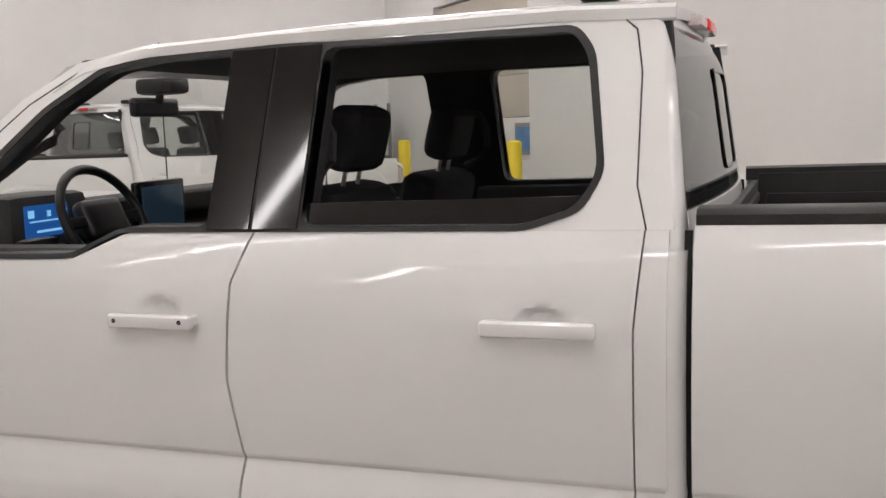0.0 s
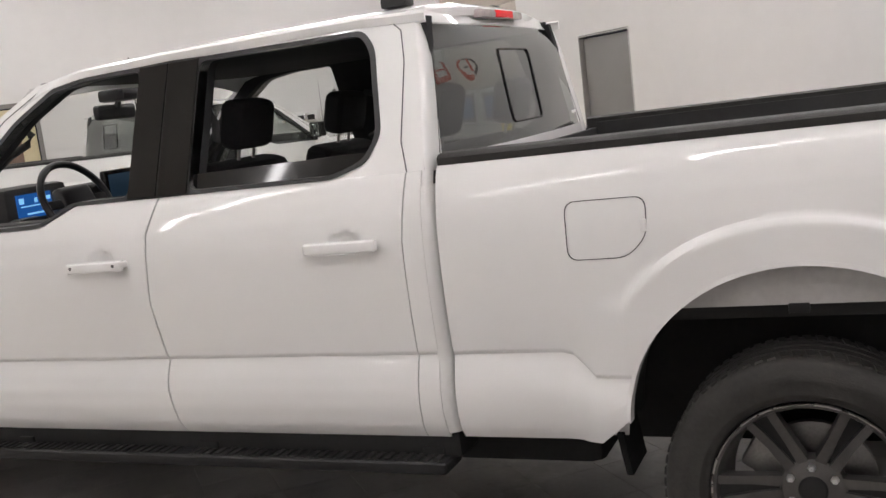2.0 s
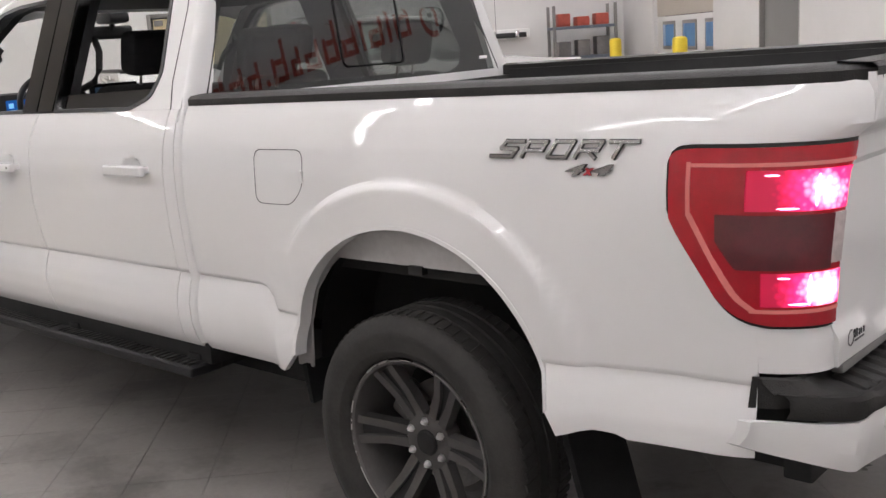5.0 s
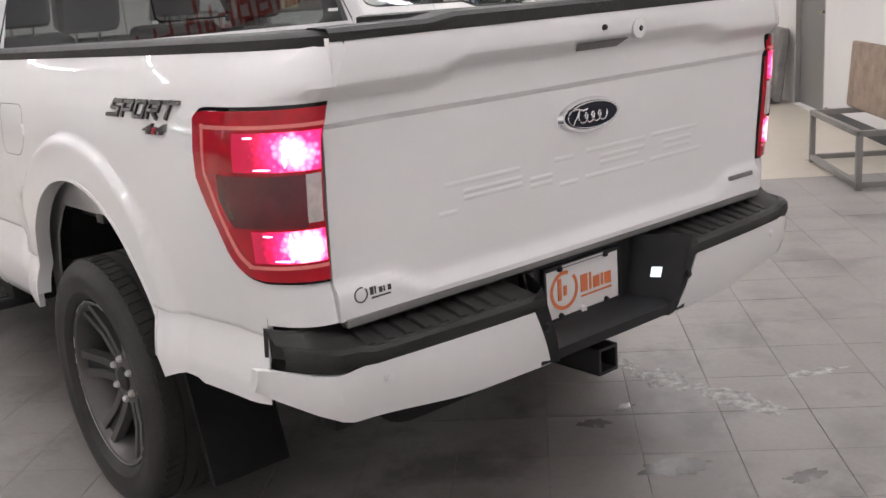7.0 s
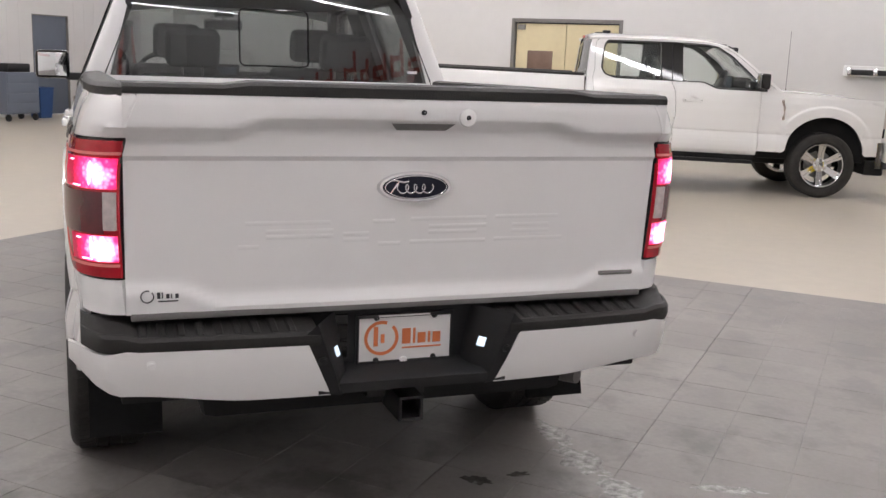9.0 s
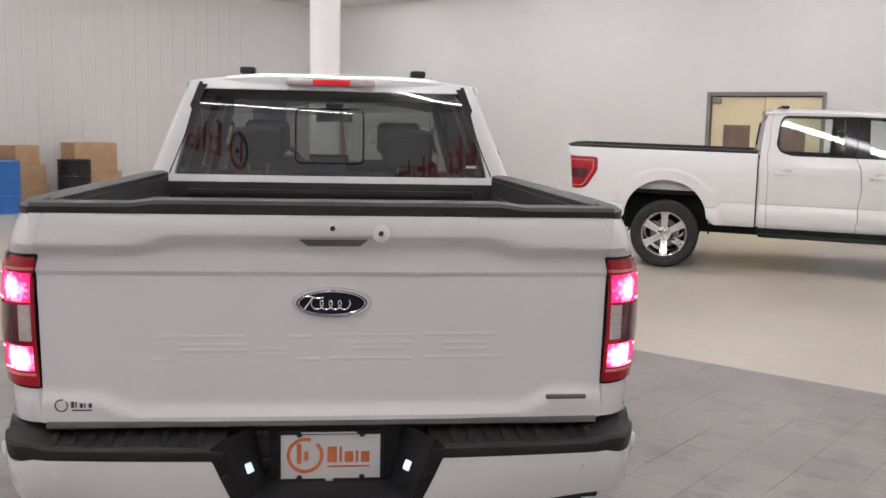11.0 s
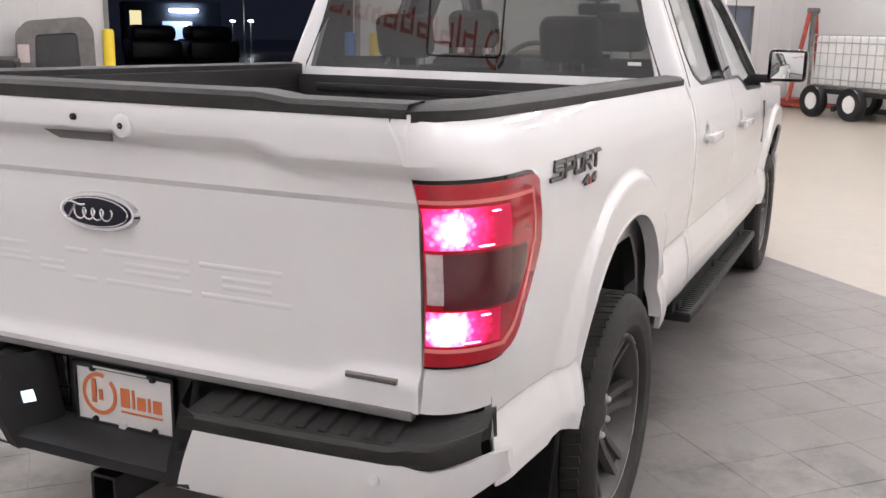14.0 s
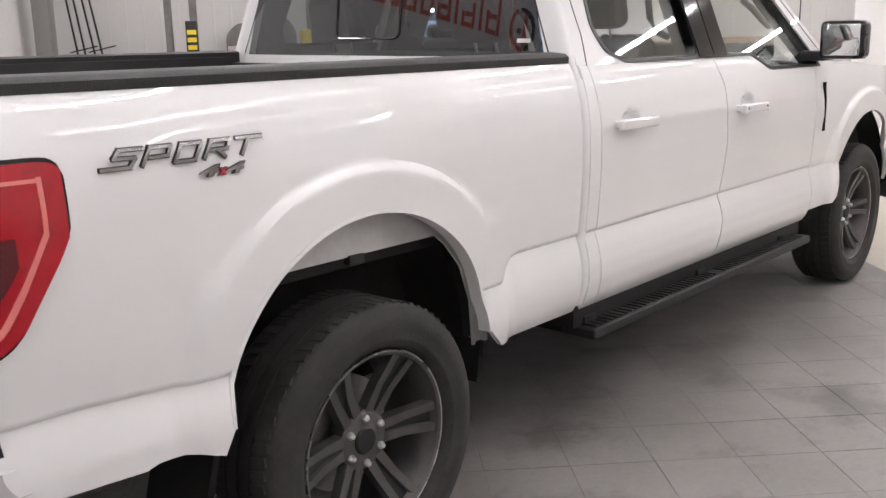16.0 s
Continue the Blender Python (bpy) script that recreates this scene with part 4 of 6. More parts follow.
    part("fuel_tank", raked(mesh_box(-1.9, -.6, -.70, .0, .36, .60, .05)), M["inner"], T)
    # lettered badges on the bed sides
    for sgn in (-1, 1) if lit else ():
        sport_badge(T, sgn)
        q0, q1, q2, q3 = (.625, .755, .674, .704) if sgn < 0 else (.45, .58, .501, .531)
        badge_text(T, "4 4", sgn, q0, q1, 1.228 if sgn < 0 else 1.218, .033, M["badge"], M["trim"])
        badge_text(T, "x", sgn, q2, q3, 1.228 if sgn < 0 else 1.218, .032, M["badgered"], M["trim"])


def sport_badge(T, sgn):
    """Wide, squared, slanted letters S P O R T raised on the bed's side."""
    letters = ([[(1.15, 1), (.12, 1), (.02, .55), (1.0, .5), (.92, 0), (-.35, 0)]],
               [[(0, 0), (0, 1), (1, 1), (1, .45), (.15, .42)]],
               [[(0, 0), (0, 1), (1, 1), (1, 0), (0, 0)]],
               [[(0, 0), (0, 1), (1, 1), (1, .48), (.15, .45)], [(.5, .45), (1.05, -.02)]],
               [[(-.12, 1), (1.25, 1)], [(.5, 1), (.5, 0)]])
    high, cell, pitch, slant = .036, .052, .0775, .62
    for k, strokes in enumerate(letters):
        # wider dark layer draws the shadow round each letter, the grey face covers it
        for off, mt, w, nm in ((.0, M["trim"], .0108, "letter_shade"), (.003, M["badge"], .0075, "letter_face")):
            bm = bmesh.new()
            n = 0
            for line in strokes:
                for (p, q) in zip(line, line[1:]):
                    a, b = [Vector((k * pitch + px * cell + slant * py * high, py * high)) for px, py in (p, q)]
                    d = (b - a).normalized()
                    side = Vector((-d.y, d.x)) * w / 2
                    a, b = a - d * w * .4, b + d * w * .4
                    n += 1
                    g = []
                    for i in range(5):
                        c = a + (b - a) * i / 4
                        row = []
                        for e in (side, -side):
                            u, v = c + e
                            row.append(bed_point(.418 + u if sgn < 0 else .792 - u, (1.268 if sgn < 0 else 1.258) + v, .0045 + off + .0004 * n))
                        g.append(row)
                    sheet(bm, g, lambda p: (0, -.004, 0))
            part(nm, sided(bm, sgn), mt, T, "grey metal letter" if off else "", smooth=False)


def badge_text(T, word, sgn, x0, x1, z, size, material, edge):
    """Raised slanted lettering on the bed's side."""
    # first layer, in the edge material, is a drawn shadow behind the letters
    for off, mt, ex, nm in ((.0, edge, .006, "badge_shade"), (.002, material, .003, "badge_letters")):
        cu = bpy.data.curves.new("badge", "FONT")
        cu.body = word
        cu.size = size
        cu.shear = .35
        cu.extrude = .002
        cu.offset = ex * .30
        o = bpy.data.objects.new("badge", cu)
        scene.collection.objects.link(o)
        dg = bpy.context.evaluated_depsgraph_get()
        me = bpy.data.meshes.new_from_object(o.evaluated_get(dg))
        bpy.data.objects.remove(o)
        bm = bmesh.new()
        bm.from_mesh(me)
        bpy.data.meshes.remove(me)
        xs = [v.co.x for v in bm.verts]
        lo, wide = min(xs), max(xs) - min(xs)
        for v in bm.verts:
            u = (v.co.x - lo) / wide
            x = x0 + u * (x1 - x0) if sgn < 0 else x1 - u * (x1 - x0)
            zz = z + v.co.y
            p = bed_point(x, zz, .003 + off + v.co.z)
            v.co = (p[0], sgn * p[1], p[2])
        part(nm, raked(bm), mt, T, "raised slanted lettering over a dark shade layer" if off else "", smooth=False)


def receiver():
    bm = bmesh.new()
    for (y0, y1, z0, z1) in ((-.036, .044, .498, .508), (-.036, .044, .428, .438), (-.036, -.026, .428, .508), (.034, .044, .428, .508)):
        box(bm, 1.05, 1.27, y0, y1, z0, z1, .003)
    box(bm, 1.0, 1.06, -.45, .45, .43, .50, .01)
    box(bm, 1.05, 1.12, -.10, .10, .46, .52, .01)
    return bm


def ring_mark(bm, y, z, r, w, x):
    """A ring cut open at its top, in the plane of the gate."""
    n = 36
    prev = None
    for i in range(n + 1):
        a = radians(70) + 2 * math.pi * .93 * i / n
        pts = [bm.verts.new((x + d, y + q * math.cos(a), z + q * math.sin(a))) for q, d in ((r - w, 0), (r - w, .001), (r, .001), (r, 0))]
        if prev:
            for k in range(3):
                bm.faces.new((prev[k], prev[k + 1], pts[k + 1], pts[k]))
        prev = pts


def back_x(y, z):
    return -.960 - .135 * (z - 1.43) - 1.7 * max(0, z - 1.735) ** 2 - .048 * (y / .8) ** 2


def cabin(T, lit):
    # roof
    bm = bmesh.new()
    g = []
    xs = [-1.055, -1.07, -1.12, -1.3, -1.6, -1.9, -2.2, -2.45, -2.6, -2.72, -2.80]
    for x in xs:
        zt = lerp(x, [(-2.80, 1.885), (-2.72, 1.915), (-2.6, 1.938), (-2.4, 1.957), (-1.9, 1.968), (-1.3, 1.965), (-1.12, 1.957), (-1.055, 1.935)])
        ze = lerp(x, [(-2.80, 1.815), (-2.7, 1.872), (-2.5, 1.903), (-2.1, 1.912), (-1.3, 1.912), (-1.055, 1.90)])
        g.append([(x - (0 if x < -1.1 else .055 * (y / .8) ** 2), y * .735, ze + (zt - ze) * (1 - abs(y) ** 3.2)) for y in [-1 + 2 * k / 24 for k in range(25)]])
    sheet(bm, g, lambda p: (0, 0, -.03))
    part("roof", raked(bm), M["white"], T, angle=50)
    part("headliner", raked(mesh_box(-2.75, -1.1, -.70, .70, 1.865, 1.885, .01)), M["head"], T)
    # roof edge rolls down to the window frames
    for sgn in (-1, 1):
        bm = bmesh.new()
        g = []
        for x in [-1.04 - .05 * i for i in range(36)]:
            ze = lerp(x, [(-2.80, 1.815), (-2.7, 1.872), (-2.5, 1.903), (-2.1, 1.912), (-1.3, 1.912), (-1.055, 1.90)])
            g.append([(x, .735, ze + .004), (x, .747, ze - .006), (x, .929 - .40 * (ze - .03 - 1.405) + .004, ze - .03)])
        sheet(bm, g, lambda p: (0, -.01, -.006))
        part("roof_rail", sided(bm, sgn), M["white"], T)
        bm = mesh_box(-1.15, -1.078, .664, .681, 1.866, 1.904, .005)
        part("roof_ditch_end", sided(bm, sgn), M["trim"], T)
        bm = mesh_box(-1.32, -1.22, .41, .49, 1.955, 1.992, .012)
        part("roof_pod", sided(bm, sgn), M["trim"], T)
        # rear pillar beside the window
        bm = bmesh.new()
        g = []
        for j in range(13):
            z = 1.30 + (1.905 - 1.30) * j / 12
            yw = lerp(z, [(1.43, .805), (1.87, .685)])
            ye = .929 - .40 * (z - 1.405) if z > 1.405 else half_width(z) - .006
            xw, xe = back_x(yw, z), lerp(z, [(1.405, -1.02), (1.86, -1.075), (1.905, -1.10)])
            row = []
            for k in range(11):
                t = k / 10
                row.append(((1 - t) ** 2 * xw + 2 * t * (1 - t) * ((xw + xe) / 2 + .022) + t * t * xe, (1 - t) ** 2 * yw + 2 * t * (1 - t) * (ye - .005) + t * t * ye, z))
            g.append(row)
        sheet(bm, g, lambda p: (-.03, -.01, 0))
        part("rear_pillar", sided(bm, sgn), M["white"], T, angle=60)
        bm = bmesh.new()
        sheet(bm, [[(-1.035 + .045 * math.sin(t), half_width(z) - .052 + .05 * math.cos(t), z) for t in (0, .3, .6, .9, 1.2, 1.57, 2.0)] for z in [.56 + .08 * i for i in range(11)]])
        part("cab_back_edge", sided(bm, sgn), M["white"], T)
    ys = [-.80 + 1.6 * i / 24 for i in range(25)]
    bm = bmesh.new()
    sheet(bm, [[(back_x(y * lerp(z, [(1.43, 1), (1.87, .855)]), z), y * lerp(z, [(1.43, 1), (1.87, .855)]), z) for z in [1.432 + .44 * j / 10 for j in range(11)]] for y in ys])
    o = part("rear_glass", raked(bm), M["rearglass"], T, "dark tinted rear window", angle=60)
    o.visible_shadow = False
    for z0, z1, nm in ((1.30, 1.434, "cab_back"), (1.868, 1.94, "roof_back")):
        bm = bmesh.new()
        sheet(bm, [[(back_x(y * .90 if z0 > 1.5 else y, z) + (.006 if z0 < 1.5 else 0), y * (.90 if z0 > 1.5 else 1.02), z) for z in (z0, (z0 + z1) / 2, z1 - (.03 * (abs(y) / .8) ** 4 if z0 > 1.5 else 0))] for y in ys], lambda p: (-.02, 0, 0))
        part(nm, raked(bm), M["white"], T)
    # sliding pane frame
    bm = bmesh.new()
    fr = rounded([(-.19, 1.50), (.155, 1.50), (.155, 1.775), (-.19, 1.775)], .03)
    tube(bm, [(back_x(y, z) + .002, y, z) for y, z in fr], .0045, 6, closed=True)
    part("slider_frame", raked(bm), M["gloss"], o)
    part("glass_label", raked(mesh_box(back_x(.72, 1.49) + .001, back_x(.72, 1.49) + .004, .69, .745, 1.483, 1.497)), M["plate"], o)
    # brake lamp in the roof's edge
    br = part("high_brake_lamp", raked(mesh_box(-1.075, -1.030, -.24, .21, 1.893, 1.925, .012)), M["palelens"], T)
    part("brake_lens", raked(mesh_box(-1.04, -1.026, -.105, .085, 1.896, 1.924, .005)), M["brake3"], br, "red high brake lamp")
    bm = bmesh.new()
    lathe(bm, [(.001, 1.31), (.022, 1.31), (.018, 1.335), (.006, 1.36), (.0035, 1.39), (.0025, 2.08), (.001, 2.085)], 10, "z", (-3.52, .735, 0))
    part("antenna", raked(bm), M["trim"], T, "thin black rod antenna")
    # seats and dashboard
    for y in (-.40, .40):
        seat(T, -2.18, y, .25, .575)
    seat(T, -1.34, 0, .66, .54, True)
    part("console", raked(mesh_box(-2.75, -1.95, -.13, .13, .8, 1.08, .04)), M["dash"], T)
    bm = bmesh.new()
    sheet(bm, [[(x, y, z - .03 * (abs(y) / .75) ** 2) for y in [-.78 + 1.56 * i / 16 for i in range(17)]] for x, z in ((-2.96, .95), (-2.98, 1.18), (-3.04, 1.29), (-3.13, 1.345), (-3.32, 1.38), (-3.42, 1.37))], lambda p: (0, 0, -.02))
    da = part("dashboard", raked(bm), M["dash"], T)
    part("cluster_screen", raked(mesh_box(-3.125, -3.11, -.585, -.39, 1.345, 1.45, .004)), M["screen"], da, "lit blue instrument screen")
    part("cluster_hood", raked(mesh_box(-3.36, -3.118, -.64, -.28, 1.28, 1.485, .03)), M["dash"], da)
    for y0, y1, z0, z1 in ((-.575, -.55, 1.41, 1.435), (-.57, -.44, 1.395, 1.400), (-.49, -.475, 1.41, 1.43), (-.44, -.40, 1.415, 1.432), (-.54, -.42, 1.36, 1.368)):
        part("screen_mark", raked(mesh_box(-3.111, -3.107, y0, y1, z0, z1)), M["screenmark"], da)
    part("air_vent", raked(mesh_box(-3.02, -2.96, -.74, -.60, 1.22, 1.36, .02)), M["trim"], da)
    part("dash_pad", raked(mesh_box(-3.25, -3.02, -.24, .72, 1.36, 1.45, .03, 3)), M["dash"], da)
    part("screen_bezel", raked(mesh_box(-3.02, -2.985, -.175, .105, 1.26, 1.50, .012)), M["gloss"], da)
    part("centre_screen", raked(mesh_box(-2.99, -2.978, -.155, .085, 1.30, 1.48, .006)), M["screen2"], da, "dim centre touch screen")
    st = bmesh.new()
    rot = Matrix.Translation((-2.95, -.40, 1.39)) @ Matrix.Rotation(radians(65), 4, "Y")
    tube(st, [rot @ Vector((.185 * math.cos(2 * math.pi * i / 40), .185 * math.sin(2 * math.pi * i / 40), 0)) for i in range(40)], .016, 8, closed=True)
    box(st, -.075, .065, -.10, .10, -.04, .02, .03, 3, rot=rot)
    for a, b in ((-.16, -.08), (.08, .16)):
        box(st, -.02, .02, a - .01, b + .01, -.012, .008, .006, rot=rot)
    box(st, .04, .17, -.02, .02, -.012, .008, .006, rot=rot)
    tube(st, [rot @ Vector((0, 0, -.02)), rot @ Vector((0, 0, -.25))], .04, 10)
    part("steering_wheel", raked(st), M["trim"], T, "black steering wheel", angle=60)
    bm = mesh_box(-3.04, -3.00, -.13, .13, 1.73, 1.80, .03, 4)
    tube(bm, [(-3.0, 0, 1.78), (-2.98, 0, 1.86)], .015, 8)
    box(bm, -3.06, -2.9, -.06, .06, 1.81, 1.87, .02)
    part("interior_mirror", raked(bm), M["trim"], T)
    for sgn in (-1, 1):
        bm = bmesh.new()
        tube(bm, [(-3.10, .74, 1.53), (-3.05, .72, 1.565), (-2.97, .70, 1.62), (-2.88, .69, 1.655), (-2.85, .69, 1.69), (-2.87, .71, 1.72)], .016, 8)
        part("grab_handle", sided(bm, sgn), M["dash"], T)
        bm = bmesh.new()
        tube(bm, [(-2.06, .72, 1.49), (-1.99, .70, 1.515), (-1.955, .69, 1.57), (-1.955, .68, 1.64), (-1.98, .68, 1.69), (-2.05, .70, 1.71)], .015, 8)
        part("grab_handle", sided(bm, sgn), M["dash"], T)
    # windscreen
    bm = bmesh.new()
    sheet(bm, [[(x - .10 * (1 - (y / .72) ** 2), y * s, z) for y in [-.72 + 1.44 * i / 14 for i in range(15)]] for x, z, s in ((-3.42, 1.36, 1.16), (-3.16, 1.57, 1.10), (-2.94, 1.75, 1.05), (-2.77, 1.875, 1.0))])
    o = part("windscreen", raked(bm), M["sideglass"], T)
    o.visible_shadow = False


def front(T):
    bm = bmesh.new()
    sheet(bm, [[(x, y * .92, z - .03 * abs(y) ** 3 + .02 * smooth01(.45, .75, abs(y)) * smooth01(-3.2, -3.6, x)) for y in [-1 + 2 * k / 20 for k in range(21)]] for x, z in ((-3.40, 1.365), (-3.7, 1.355), (-4.1, 1.325), (-4.5, 1.29), (-4.72, 1.245), (-4.78, 1.20))], lambda p: (0, 0, -.03))
    part("hood", raked(bm), M["white"], T)
    part("cowl", raked(mesh_box(-3.5, -3.3, -.88, .88, 1.28, 1.34, .02)), M["trim"], T)
    gr = part("grille", raked(mesh_box(-4.82, -4.74, -.72, .72, .82, 1.20, .03)), M["gloss"], T)
    bm = bmesh.new()
    for z in (.93, 1.02, 1.11):
        box(bm, -4.835, -4.81, -.70, .70, z, z + .035, .01)
    part("grille_bar", raked(bm), M["chrome"], gr)
    bm = bmesh.new()
    sheet(bm, [[(-4.93 + .22 * (abs(y) / .95) ** 3, y, z) for z in (.46, .52, .62, .72, .78)] for y in [-.95 + 1.9 * i / 20 for i in range(21)]], lambda p: (.06, 0, 0))
    part("front_bumper", raked(bm), M["chrome"], T)
    part("front_valance", raked(mesh_box(-4.80, -4.55, -.85, .85, .36, .55, .03)), M["black"], T)
    part("engine_bay", raked(mesh_box(-4.72, -3.2, -.80, .80, .5, 1.22, .05)), M["inner"], T)

# ---- the hall, laid out along its own walls ----
CEIL, U0, U1, V0, V1 = 4.35, -14.6, 3.62, -4.6, 14.35
GU, GV = -4.22, 3.80      # edges of the tiled bay


def wall(name, outer, holes, place, back, material, label, m=R45):
    bm = holed(bmesh.new(), outer, holes, place, back)
    return solo(name, bm, material, label, "wall", m, kind="structure", smooth=False)


rect = lambda a0, a1, b0, b1: [(a0, b0), (a1, b0), (a1, b1), (a0, b1)]
OPEN = (-0.20, 4.12, 0.0, 3.62)
wl = wall("wall_west", [(V0 - .2, 0), (OPEN[0], 0), (OPEN[0], OPEN[3]), (OPEN[1], OPEN[3]), (OPEN[1], 0), (V1 + .2, 0), (V1 + .2, CEIL), (V0 - .2, CEIL)], [rect(11.95, 12.95, .02, 2.12)], lambda v, z: (U0, v, z), (-.2, 0, 0), M["wall"], "white ribbed metal wall with a wide doorway")
wall("wall_north", rect(U0, U1, 0, CEIL), [rect(-4.70, -2.65, .02, 2.28)], lambda u, z: (u, V1, z), (0, .2, 0), M["wall"], "plain white painted wall")
wall("wall_east", rect(V0 - .2, V1 + .2, 0, CEIL), [rect(6.75, 7.85, .02, 2.13), rect(9.45, 12.35, .02, 3.4)], lambda v, z: (U1, v, z), (.2, 0, 0), M["wall"], "plain white painted wall")
wall("wall_south", rect(U0, U1, 0, CEIL), [], lambda u, z: (u, V0, z), (0, -.2, 0), M["wall"], "plain white painted wall")
solo("ceiling", mesh_box(U0 - .2, U1 + .2, V0 - .2, V1 + .2, CEIL + .002, CEIL + .2), M["ceiling"], "white ceiling", "ceiling", R45, kind="structure", smooth=False)
# beige slab, with the tiled bay cut out of it
bm = bmesh.new()
box(bm, U0 - .2, GU, V0 - .2, V1 + .2, -.10, 0)
box(bm, GU, U1 + .2, GV, V1 + .2, -.10, 0)
solo("floor", bm, M["tan"], "glossy beige sealed concrete floor", "floor", R45, kind="structure", smooth=False)
# ribs of the metal wall
bm = bmesh.new()
v = V0
while v < V1:
    if not (OPEN[0] - .25 < v < OPEN[1] + .25) and not 11.8 < v < 13.1:
        box(bm, U0, U0 + .006, v, v + .04, .0, CEIL, .003, 1)
    v += .30
solo("wall_rib", bm, M["wall"], "white ribs of the metal wall", "wall", R45, kind="structure", smooth=False)
for nm, b in (("baseboard", (U0 + .01, -4.75, V1 - .012, V1 - .002, 0, .11)), ("baseboard", (-2.6, U1, V1 - .012, V1 - .002, 0, .11)), ("baseboard", (U1 - .012, U1 - .002, V0, 6.65, 0, .11))):
    solo(nm, mesh_box(*b, .003), M["base"], "dark vinyl baseboard", "baseboard", R45, kind="structure")

# ceiling strips
for k, v in enumerate((-2.9, .2, 3.3, 6.4, 9.5, 12.6)):
    for j in range(4):
        u = U0 + 1.3 + j * 4.4
        L = thing("ceiling_light", "long white fluorescent strip light", "light", R45 @ Matrix.Translation((u + 1.75, v, CEIL - .06)), "ceiling strip lights")
        part("housing", mesh_box(-1.78, 1.78, -.055, .055, 0, .058, .006), M["ibc"], L)
        part("diffuser", mesh_box(-1.75, 1.75, -.045, .045, -.035, .001, .012), M["strip_bay"] if v < 5 and u > -6 else M["strip"], L)

# column
bm = bmesh.new()
lathe(bm, [(.175, 0), (.175, CEIL)], 32, "z")
C = solo("column", bm, M["column"], "round white steel column", "column", R45 @ Matrix.Translation((-5.45, 5.28, 0)), kind="structure")

# ---- doors ----
def frame_bars(parent, w, h, t=.06, d=.10):
    for b in ((-t, 0, 0, h + t), (w, w + t, 0, h + t), (0, w, h, h + t)):
        part("door_frame", mesh_box(b[0], b[1], -.02, d, b[2], b[3], .006), M["frame"], parent)

# grey door in the east wall
D = thing("door_1", "closed flat grey steel door", "door", R45 @ Matrix.Translation((U1 + .02, 7.83, 0)) @ Matrix.Rotation(radians(-90), 4, "Z"), kind="structure")
part("door_leaf", mesh_box(.02, 1.06, .03, .075, .02, 2.11, .004), M["steelpaint"], D)
part("door_handle", mesh_box(.90, 1.0, -.03, .03, 1.02, 1.05, .008), M["chrome"], D)
frame_bars(D, 1.08, 2.13, .03)
# blue-grey door in the west wall
D = thing("door_2", "closed blue-grey steel door", "door", R45 @ Matrix.Translation((U0 - .02, 11.97, 0)) @ Matrix.Rotation(radians(90), 4, "Z"), kind="structure")
part("door_leaf", mesh_box(.0, .96, .03, .075, .02, 2.10, .004), M["bluedoor"], D)
part("door_handle", mesh_box(.84, .93, -.03, .03, 1.02, 1.05, .008), M["chrome"], D)
frame_bars(D, .96, 2.10, .03)
# cream double doors in the north wall
D = thing("door_3", "cream double traffic doors with brown windows", "door", R45 @ Matrix.Translation((-4.68, V1, 0)), kind="structure")
frame_bars(D, 2.01, 2.26, .07, .12)
for k in range(2):
    lf = part("door_leaf", mesh_box(.02 + k * .99, 1.0 + k * .99, .03, .075, .02, 2.24, .01), M["cream"], D)
    part("door_pane", mesh_box(.26 + k * .99, .76 + k * .99, .022, .034, 1.14, 1.74, .10, 3), M["brownwin"], lf)
part("door_closer", mesh_box(.05, .2, -.02, .03, 2.12, 2.22, .01), M["frame"], D)
# overhead door with three small windows in the east wall
D = thing("overhead_door", "beige sectional overhead door with three small windows", "overhead door", R45 @ Matrix.Translation((U1 + .06, 12.33, 0)) @ Matrix.Rotation(radians(-90), 4, "Z"), kind="structure")
for k in range(6):
    z0 = .02 + k * .56
    part("door_section", mesh_box(.0, 2.86, .0, .045, z0, z0 + .553, .006), M["beige"] if z0 > 1.65 else M["wall"], D)
for k in range(3):
    x = .36 + k * 1.03
    w = part("door_window", mesh_box(x - .03, x + .62, -.014, .004, 1.20, 1.62, .012), M["frame"], D)
    part("pane", mesh_box(x + .02, x + .57, -.020, -.012, 1.25, 1.57, .005), M["paneblue"], w)

# great doorway in the west wall
D = thing("doorway_trim", "grey steel track beside the wide doorway", "door track", R45, kind="structure")
for v in (OPEN[0] - .07, OPEN[1] - .01):
    part("track_post", mesh_box(U0 - .05, U0 + .06, v, v + .08, 0, OPEN[3] + .1, .008), M["steelpaint"], D)
part("door_head", mesh_box(U0 - .05, U0 + .10, OPEN[0] - .07, OPEN[1] + .07, OPEN[3], OPEN[3] + .12, .01), M["frame"], D)
tk = thing("overhead_track", "steel track of the raised overhead door", "door track", R45, kind="structure")
part("rolled_door", mesh_box(U0 + .02, U0 + .30, OPEN[0], OPEN[1], OPEN[3] + .13, CEIL - .1, .08, 3), M["beige"], tk)

# ---- bollards ----
def bollard(u, v, h, material, label):
    o = thing("bollard", label, "bollard", R45 @ Matrix.Translation((u, v, 0)), "guard bollards")
    bm = bmesh.new()
    lathe(bm, [(.092, 0), (.092, h - .05), (.085, h - .02), (.06, h - .004), (.001, h)], 28, "z")
    part("sleeve", bm, material, o)
    bm = bmesh.new()
    lathe(bm, [(.13, 0), (.13, .008), (.092, .012)], 28, "z")
    part("foot_flange", bm, M["frame"], o)


